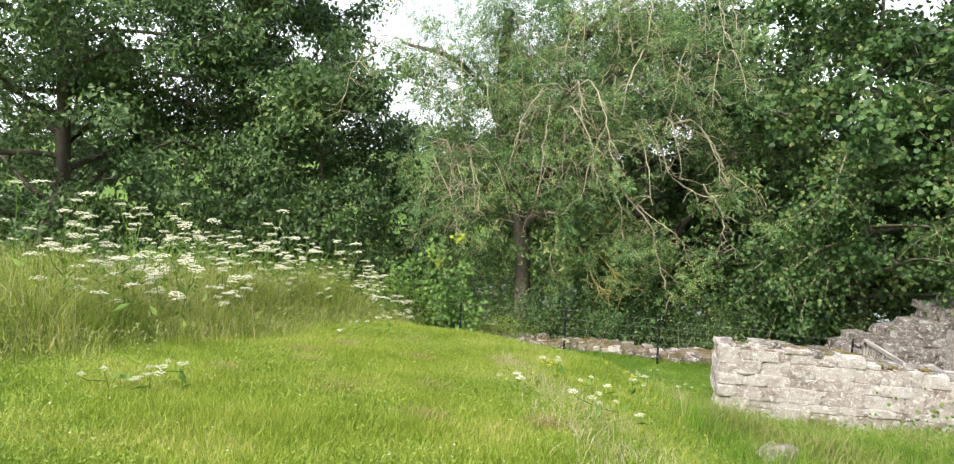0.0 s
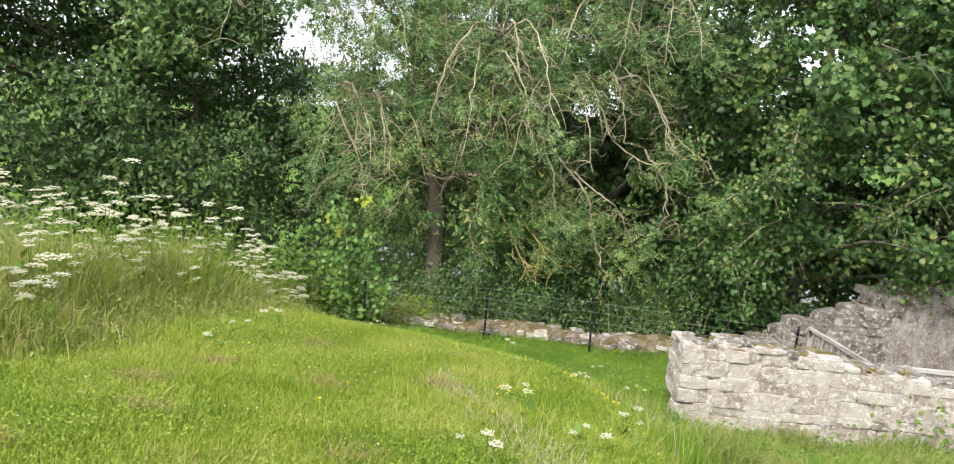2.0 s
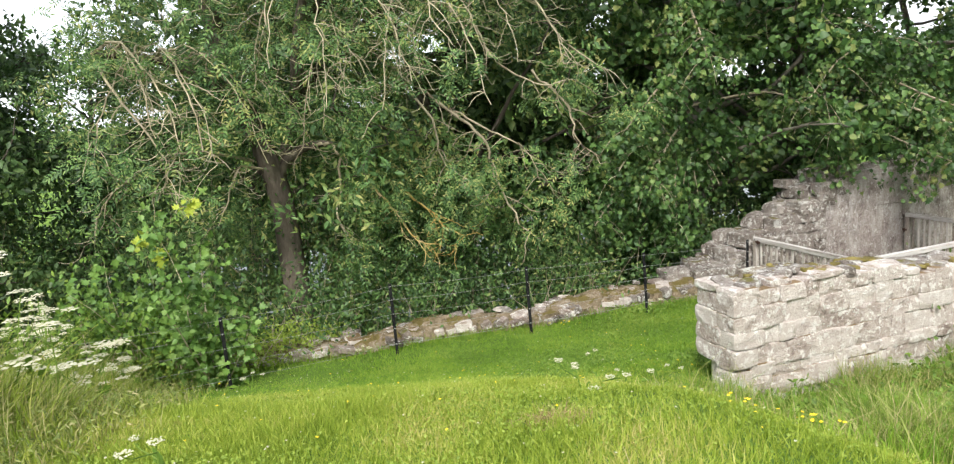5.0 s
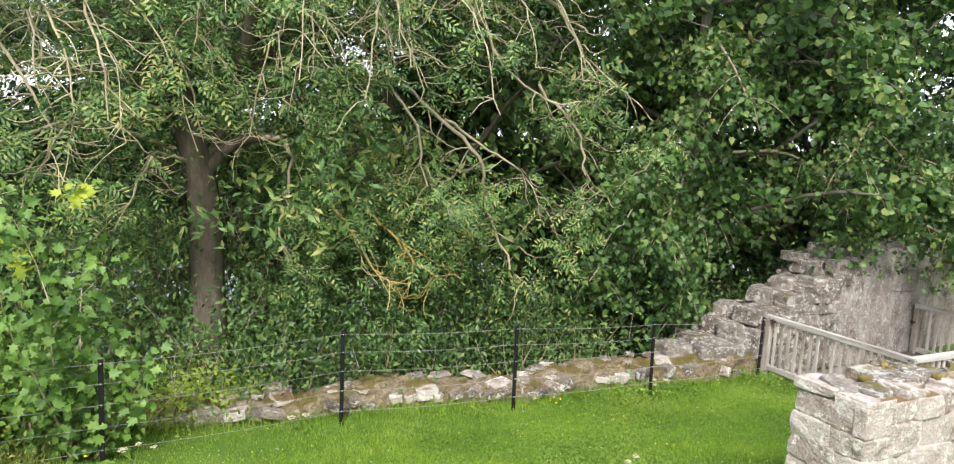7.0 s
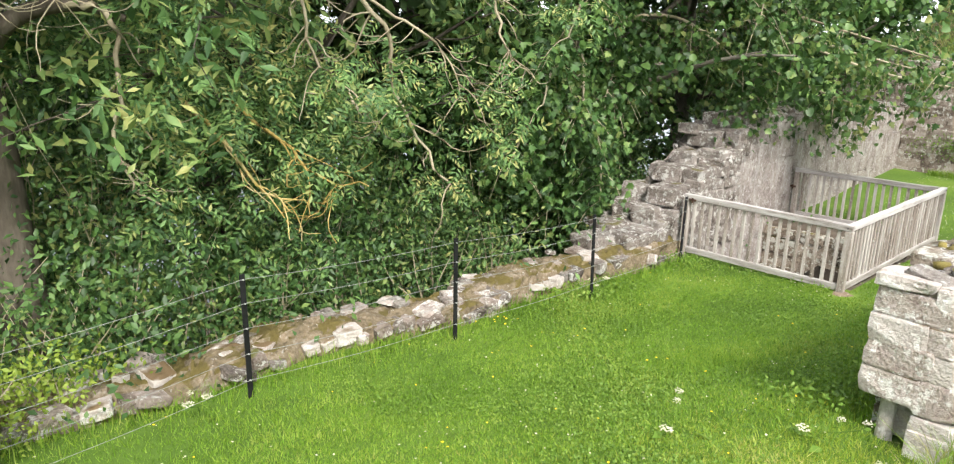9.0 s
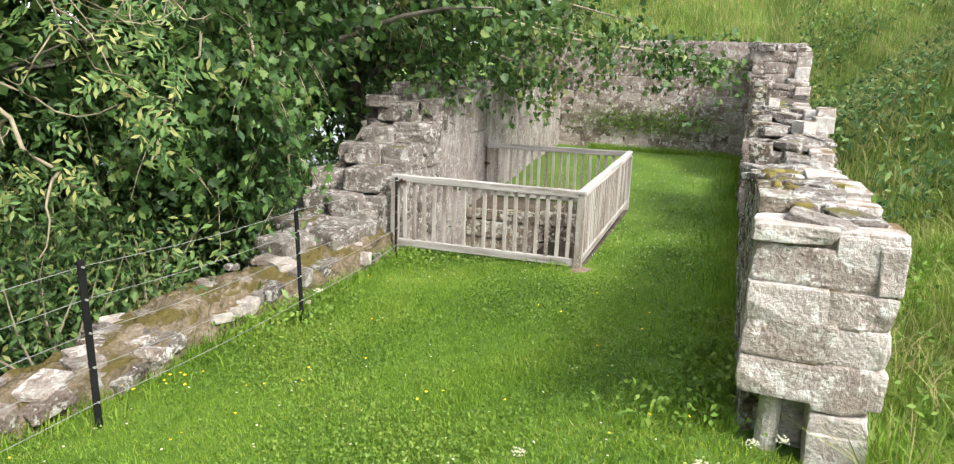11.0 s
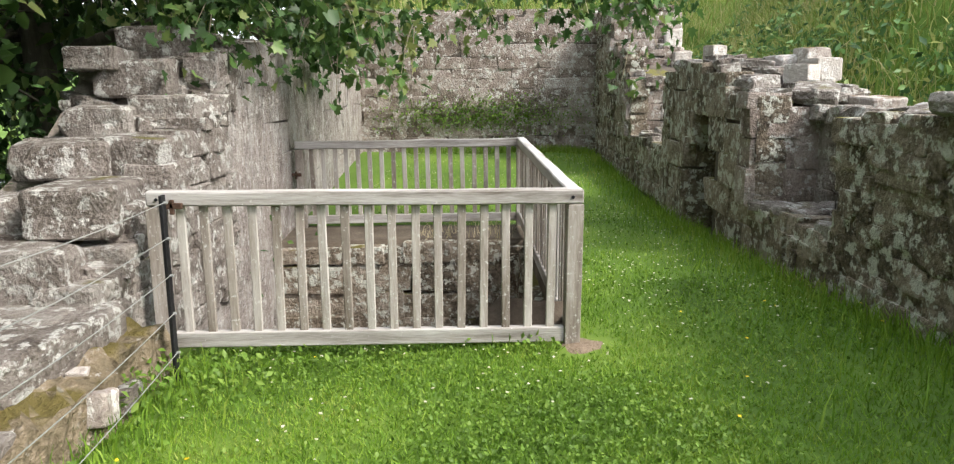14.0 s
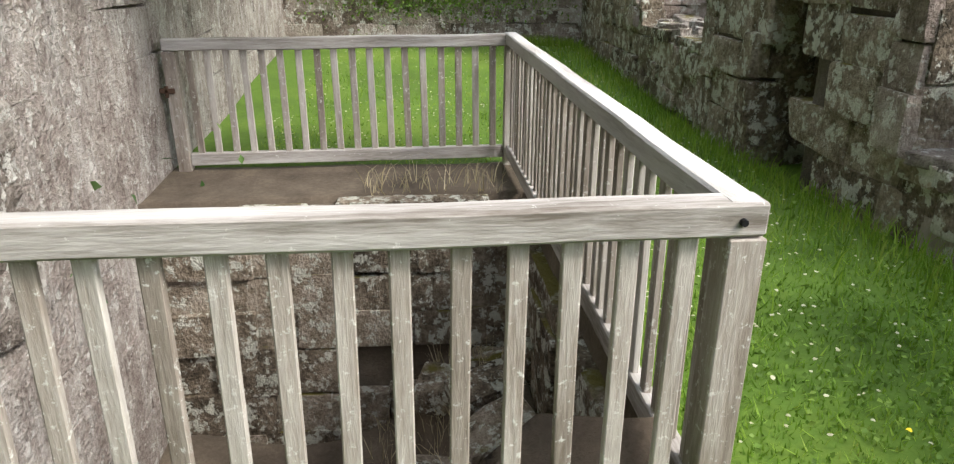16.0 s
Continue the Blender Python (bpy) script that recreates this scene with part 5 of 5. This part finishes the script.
bx, by = scatter(170000, -6, 2.5, 0.5, 12.5, lambda x, y: (x > meadow_edge(y) - 0.3) & (nrng.random(len(x)) < np.clip(0.3 + 0.8 * np.sin(x * 1.3 + 2) * np.sin(y * 1.6 + x), 0.05, 1) * np.clip(4.0 / (near_walk(x, y) + 1) ** 1.5, 0.1, 1)))
tagged(new("clover", leaf_cards(np.column_stack([bx, by, height(bx, by) + nrng.uniform(0.02, 0.085, len(bx))]), 0.022, 0.7, LEAF["bright"], "clover", False, -0.2, (0, -0.2, 1))), "clover and small herbs in the mown bank", "clover", kind="stuff")

# longer grass: meadow, foot of the walls, hillside
mx, my = scatter(150000, -14, -2.6, 1.0, 16.6, lambda x, y: (x < meadow_edge(y) + nrng.normal(0, 0.25, len(x))) & (nrng.random(len(x)) < np.clip(3.0 / (near_walk(x, y) - 0.8) , 0.12, 1)))
inner = smooth_step(-0.2, 1.6, meadow_edge(my) - mx)
mh_ = (0.14 + 0.42 * inner) * (1 + 0.7 * np.clip(np.sin(mx * 1.9 + np.sin(my * 1.3)) * np.sin(my * 1.6) + 0.3, 0, 1.2))
pick = nrng.random(len(mx)) < 0.55
for name, sel, mat, text in (("meadow_grass", pick, TALL, "tall seeding meadow grass"), ("meadow_blades", ~pick, BLADE, "green blades of long meadow grass")):
    tagged(new(name, blades(name, mx[sel], my[sel], mh_[sel], 0.0055, mat, 0.7, True)), text, "grass", kind="stuff")
fx, fy = scatter(75000, 1.0, 9.5, 4.0, 11.58, lambda x, y: nrng.random(len(x)) < smooth_step(4.5, 9.8, y + 0.25 * (x - 3)) * smooth_step(1.0, 2.6, x))
rough = 0.25 + 0.2 * np.clip(np.sin(fx * 3.1) * np.sin(fy * 2.3) + 0.4, 0, 1.2)
seedy = nrng.random(len(fx)) < 0.42 + 0.3 * np.sin(fx * 1.9 + fy)
tagged(new("rough_grass", blades("rough_grass", fx[seedy], fy[seedy], rough[seedy], 0.0045, TALL, 0.75, True)), "rough long grass at the wall foot", "grass", kind="stuff")
tagged(new("rough_blades", blades("rough_blades", fx[~seedy], fy[~seedy], rough[~seedy] * 0.85, 0.0045, LUSH, 0.75, True)), "green blades among the rough grass", "grass", kind="stuff")
hx, hy = scatter(95000, 8.5, 28, -1, 19, lambda x, y: (y < 11.1) | (x > 18.2))
tagged(new("hill_grass", blades("hill_grass", hx, hy, 0.34, 0.008, TALL, 0.9, True)), "tussocky grass on the hillside", "grass", kind="stuff")
vx, vy = scatter(46000, 9, 28, 0, 11, lambda x, y: np.sin(x * 1.1) * np.sin(y * 1.4 + x) > 0.0)
tagged(new("hill_herbs", leaf_cards(np.column_stack([vx, vy, height(vx, vy) + nrng.uniform(0.02, 0.45, len(vx))]), 0.15, 0.4, LEAF["ash"], "hill_herbs")), "patches of nettles and herbs on the hillside", "herbs", kind="stuff")
wx, wy = scatter(30000, 3.0, 17.2, 12.2, 13.4, lambda x, y: nrng.random(len(x)) < np.exp(-(y - 12.2) / 0.22))
px, py = scatter(14000, -2.8, 7.2, 15.9, 17.2, lambda x, y: nrng.random(len(x)) < np.exp(-np.abs(y - 16.78 + 0.06 * x) / 0.16))
ex, ey = scatter(5000, 17.0, 17.3, 12.3, 16.6, lambda x, y: x > 0)
tagged(new("edge_grass", blades("edge_grass", np.concatenate([wx, px, ex]), np.concatenate([wy, py, ey]), 0.16, 0.0045, LUSH, 0.6, True)), "unmown grass along the wall feet", "grass", kind="stuff")
# dry seeding strip on the bank's shoulder
dt = nrng.integers(0, 90, 1800) / 90
dt = dt ** 1.3
dx = 0.85 - 1.75 * dt + 0.45 * (1.1 - dt) * np.sin(dt * 733) + nrng.normal(0, 0.13, 1800)
dy = 2.6 + 5.2 * dt + 0.3 * np.sin(dt * 417) + nrng.normal(0, 0.13, 1800)
tagged(new("dry_grass", blades("dry_grass", dx, dy, 0.14, 0.0026, STRAW, 1.0, True)), "dry straw-coloured seeding grass", "grass", kind="stuff")
qx, qy = nrng.uniform(9.0, 11.0, 500), nrng.uniform(14.2, 15.2, 500)
tagged(new("pit_grass", blades("pit_grass", qx, qy, 0.2, 0.003, STRAW, 0.9, True)), "withered grass on the pit floor", "grass", kind="stuff")


hay = [(-2.2, 4.2), (-2.9, 5.4), (-1.4, 5.0), (-3.0, 7.0), (-1.9, 6.8), (-0.9, 7.4), (-0.2, 4.0), (-2.4, 8.6), (-3.3, 6.2), (-1.2, 3.6), (-3.4, 4.4), (-0.6, 9.0)]
ux = np.concatenate([nrng.normal(c[0], 0.12, 260) for c in hay])
uy = np.concatenate([nrng.normal(c[1], 0.09, 260) for c in hay])
tagged(new("hay_wisps", blades("hay_wisps", ux, uy, 0.085, 0.0035, HAY, 1.4, True)), "brown wisps of cut hay lying on the bank", "hay", kind="stuff")


def small_flowers(name, label, x, y, lift, size, mat):
    """Little flat flower heads standing in the grass."""
    n = len(x)
    c = np.stack([x, y, height(x, y) + lift * nrng.uniform(0.7, 1.2, n)], 1)
    s = size * nrng.uniform(0.7, 1.2, n)
    ring = [c + np.stack([np.cos(w) * s, np.sin(w) * s, nrng.normal(0, 0.25, n) * s], 1) for w in np.arange(6) * math.pi / 3]
    V = np.stack([c + np.array([0, 0, 0.004])] + ring, 1)
    o = np.arange(n)[:, None] * 7
    F = np.concatenate([o + [0, 1 + i, 1 + (i + 1) % 6] for i in range(6)], 0)
    tagged(new(name, tri_mesh(name, V.reshape(-1, 3), F, mat)), label, "flowers", kind="stuff")


ax_, ay_ = scatter(2600, 5.5, 17, 12.4, 16.6, lambda x, y: nrng.random(len(x)) < smooth_step(5.5, 9, x))
bx_, by_ = scatter(900, -6, 5, 1, 16.5, lambda x, y: x > meadow_edge(y))
small_flowers("daisies", "white daisies scattered in the lawn", np.concatenate([ax_, bx_]), np.concatenate([ay_, by_]), 0.06, 0.009, PETAL)
cx_, cy_ = scatter(170, -3, 9, 6, 16.6, lambda x, y: x > meadow_edge(y))
small_flowers("buttercups", "yellow buttercups scattered in the lawn", cx_, cy_, 0.09, 0.011, YELLOW)
yx = np.concatenate([nrng.normal(c[0], 0.13, 8) for c in ((0.65, 8.6), (0.9, 8.3), (-0.25, 7.2), (2.9, 16.3), (-2.9, 16.0))])
yy = np.concatenate([nrng.normal(c[1], 0.12, 8) for c in ((0.65, 8.6), (0.9, 8.3), (-0.25, 7.2), (2.9, 16.3), (-2.9, 16.0))])
small_flowers("yellow_vetch", "clumps of low yellow vetch", yx, yy, 0.13, 0.014, YELLOW)


def umbel_plant(seed, tall, heads, leafy):
    """White umbellifer: ribbed stem, side stalks, flat flower heads and cut leaves."""
    r = random.Random(seed)
    ob = tagged(new("cow_parsley"), "tall white-flowered umbellifer in the meadow" if tall > 0.5 else "low white yarrow in the grass", "wildflower", "white umbels")
    pts, rd, _ = limb(r, (0, 0, -0.05), (r.gauss(0, 0.12), r.gauss(0, 0.12), 1), tall, 0.009, 0.05, 6)
    pieces = [tube(pts, [max(0.004, q) for q in rd], 5)]
    tops = [pts[-1]]
    for h in range(heads - 1):
        k = r.randint(2, 5)
        a = r.uniform(0, 6.3)
        end = pts[k] + Vector((math.cos(a) * 0.2, math.sin(a) * 0.2, r.uniform(0.25, 0.5) * tall * 0.6))
        pieces.append(tube([pts[k], pts[k].lerp(end, 0.5) + Vector((math.cos(a) * 0.05, math.sin(a) * 0.05, 0)), end], [0.005, 0.004, 0.003], 4))
        tops.append(end)
    v, f = merge(pieces)
    child("stem", from_arrays("stem", v, f, LEAF["weed"]), ob)
    for p in tops:
        R = r.uniform(0.045, 0.10) * (1 if tall > 0.5 else 0.55)
        V, F = [], []
        spokes = 24
        for i in range(spokes):
            rr = R * math.sqrt((i + 0.5) / spokes)
            a = i * 2.4
            c = p + Vector((math.cos(a) * rr, math.sin(a) * rr, 0.03 - rr * rr * 2.2 + r.uniform(-0.012, 0.01)))
            o = len(V)
            s = R * r.uniform(0.16, 0.24)
            V.append(tuple(c + Vector((0, 0, 0.008))))
            for j in range(5):
                V.append(tuple(c + Vector((math.cos(j * 1.257 + i) * s, math.sin(j * 1.257 + i) * s, 0))))
            F += [(o, o + 1 + j, o + 1 + (j + 1) % 5) for j in range(5)]
        child("flower_head", from_arrays("flower_head", V, F, PETAL), ob)
    if leafy:
        c = np.array([tuple(pts[r.randint(0, 3)] + Vector((r.gauss(0, 0.12), r.gauss(0, 0.12), r.gauss(0, 0.06)))) for k in range(leafy)])
        child("leaves", leaf_cards(c, 0.15, 0.4, LEAF["weed"], "leaves"), ob)
    return ob


rf = random.Random(8)
made = [umbel_plant(40 + i, 1.12 + 0.08 * i, 4 + i % 3, 16) for i in range(5)] + [umbel_plant(50 + i, 0.75, 3, 12) for i in range(2)]
low = [umbel_plant(60 + i, 0.26, 3, 5) for i in range(2)]
spots = []
mg, mh = scatter(70000, -11, -2.8, 3.5, 16.4, lambda x, y: x < meadow_edge(y) + nrng.normal(0, 0.2, len(x)))
tagged(new("meadow_herbs", leaf_cards(np.column_stack([mg, mh, height(mg, mh) + nrng.uniform(0.05, 1, len(mg)) * (0.25 + 0.8 * smooth_step(0.2, 1.6, meadow_edge(mh) - mg) * (0.75 + 0.35 * np.sin(mg * 2.3 + np.sin(mh * 1.7)) * np.sin(mh * 2.9)))]), 0.06, 0.24, LEAF["herb"], "meadow_herbs")), "mixed leafy herbs among the meadow grass", "herbs", kind="stuff")
rg, rh = scatter(5000, 2.0, 9, 8, 11.5, lambda x, y: nrng.random(len(x)) < smooth_step(8, 11, y))
tagged(new("wall_herbs", leaf_cards(np.column_stack([rg, rh, height(rg, rh) + nrng.uniform(0.03, 0.32, len(rg))]), 0.09, 0.45, LEAF["weed"], "wall_herbs")), "leafy herbs in rough grass by the wall", "herbs", kind="stuff")
while len(spots) < 105:
    y = rf.uniform(5.5, 16.2)
    x = float(meadow_edge(y)) - 0.5 - abs(rf.gauss(0, 1.9))
    spots.append((x, y))
for i, (x, y) in enumerate(spots):
    edge = float(meadow_edge(y)) - x
    src = made[i % 5] if edge > 0.9 else made[5 + i % 2]
    m = Matrix.Translation((x, y, float(height(x, y)))) @ Matrix.Rotation(rf.uniform(0, 6.3), 4, "Z") @ Matrix.Rotation(rf.gauss(0, 0.14), 4, "X") @ Matrix.Scale(rf.uniform(0.78, 1.22), 4)
    if i < 7:
        made[i].matrix_basis = m
    else:
        copy_thing(src, m)
lows = [(-3.5, 3.2), (-3.3, 3.4), (-3.7, 3.0), (-0.13, 6.6), (0.54, 4.75), (0.23, 4.4), (0.3, 5.9), (-0.5, 5.15), (0.05, 9.8), (0.86, 7.0), (1.75, 13.1), (1.34, 11.4), (2.3, 12.2), (4.75, 16.3), (-2.5, 15.7), (-0.6, 16.3), (-3.2, 8.0), (-3.0, 9.3)]
for i, (x, y) in enumerate(lows):
    m = Matrix.Translation((x, y, float(height(x, y)))) @ Matrix.Rotation(rf.uniform(0, 6.3), 4, "Z")
    if i < 2:
        low[i].matrix_basis = m
    else:
        copy_thing(low[i % 2], m)


def weed_patch(label, x, y, n, r, tall, size=0.055, kind="weed"):
    """Low leafy weeds."""
    c = np.stack([nrng.normal(x, r, n), nrng.normal(y, r, n)], 1)
    z = height(c[:, 0], c[:, 1]) + nrng.uniform(0.02, tall, n)
    ob = new("weeds", leaf_cards(np.column_stack([c, z]), size, 0.6, LEAF[kind], "weeds", False, -0.1))
    tagged(ob, label, "weeds", kind="stuff")


for x, y, n, r, tall in ((6.9, 16.1, 130, 0.16, 0.16), (6.6, 16.45, 90, 0.14, 0.2), (7.35, 15.2, 50, 0.1, 0.08), (7.3, 14.3, 34, 0.08, 0.08), (4.6, 16.3, 130, 0.17, 0.14), (4.2, 16.5, 80, 0.2, 0.14), (5.3, 16.4, 80, 0.2, 0.12), (3.7, 12.4, 130, 0.16, 0.2), (4.4, 12.4, 110, 0.16, 0.16), (3.1, 12.6, 110, 0.18, 0.2), (5.2, 12.4, 80, 0.2, 0.14), (8.2, 12.5, 60, 0.3, 0.12), (9.7, 12.4, 50, 0.3, 0.12), (7.6, 16.5, 30, 0.1, 0.1), (7.2, 15.75, 40, 0.12, 0.1), (7.25, 15.5, 24, 0.07, 0.09), (7.3, 14.6, 26, 0.07, 0.07)):
    weed_patch("leafy green weeds at the foot of stone", x, y, n * (3 if x < 6.8 else 1), r * 1.15, tall, 0.05)
for x, y in ((5.9, 11.25), (7.0, 11.2)):
    shrub("straggling weeds against the pale wall", "weed", [(x, y, 0.8, 0.14), (x + 0.3, y - 0.1, 0.6, 0.14)], 110, 0.075, 0.7, True, name="weed")
# moss and ferns on the far wall
mo = np.column_stack([nrng.uniform(17.2, 17.3, 2200), 14.3 + nrng.normal(0, 1.0, 2200), 1.02 + nrng.normal(0, 0.17, 2200)])
tagged(new("wall_ferns", leaf_cards(mo, 0.06, 0.6, LEAF["weed"], "wall_ferns")), "small green ferns rooted in the far wall", "fern", kind="stuff")
shrub("dark bush on the grassy hillside", "sycamore", [(17.5, 4.5, 1.6, 0.6), (18.4, 5.0, 1.8, 0.6), (18.0, 3.6, 1.8, 0.7)], 2400, 0.14, 0.6, name="bush")

# trodden bare soil by the corner post, and a boulder in the rough grass
bm = bmesh.new()
rings = []
for k in range(6):
    ring = []
    for w in np.arange(20) * math.pi / 10:
        x, y = 7.36 + math.cos(w) * k * 0.045 * (1 + 0.2 * math.sin(3 * w)), 14.0 + math.sin(w) * k * 0.045 * (1 + 0.15 * math.cos(5 * w))
        ring.append(bm.verts.new((x, y, float(height(x, y)) + 0.022 - 0.007 * k)))
    rings.append(ring)
for a, b in zip(rings[1:], rings[2:]):
    for i in range(20):
        bm.faces.new((a[i], a[(i + 1) % 20], b[(i + 1) % 20], b[i]))
bm.faces.new(rings[1])
for v in rings[0]:
    bm.verts.remove(v)
me = bpy.data.meshes.new("bare_earth")
bm.to_mesh(me)
bm.free()
me.materials.append(material("dry_soil", [(0.2, (0.12, 0.085, 0.06)), (0.5, (0.22, 0.165, 0.12)), (0.85, (0.32, 0.25, 0.19))], 6, 0.97, 1.0, 40, 0.0, grain=0.9))
tagged(new("bare_earth", me), "worn patch of bare brown soil by the fence", "soil", kind="stuff")
boulder = new("boulder", stone_mesh("boulder", STONE_RED, 9, 0.12, 0.35, 4))
boulder.matrix_basis = Matrix.Translation((2.72, 7.1, float(height(2.72, 7.1)) + 0.08)) @ Matrix.Rotation(0.4, 4, "Z") @ Matrix.Diagonal((0.42, 0.34, 0.3, 1))
tagged(boulder, "brown weathered boulder half hidden in rough grass", "rock")
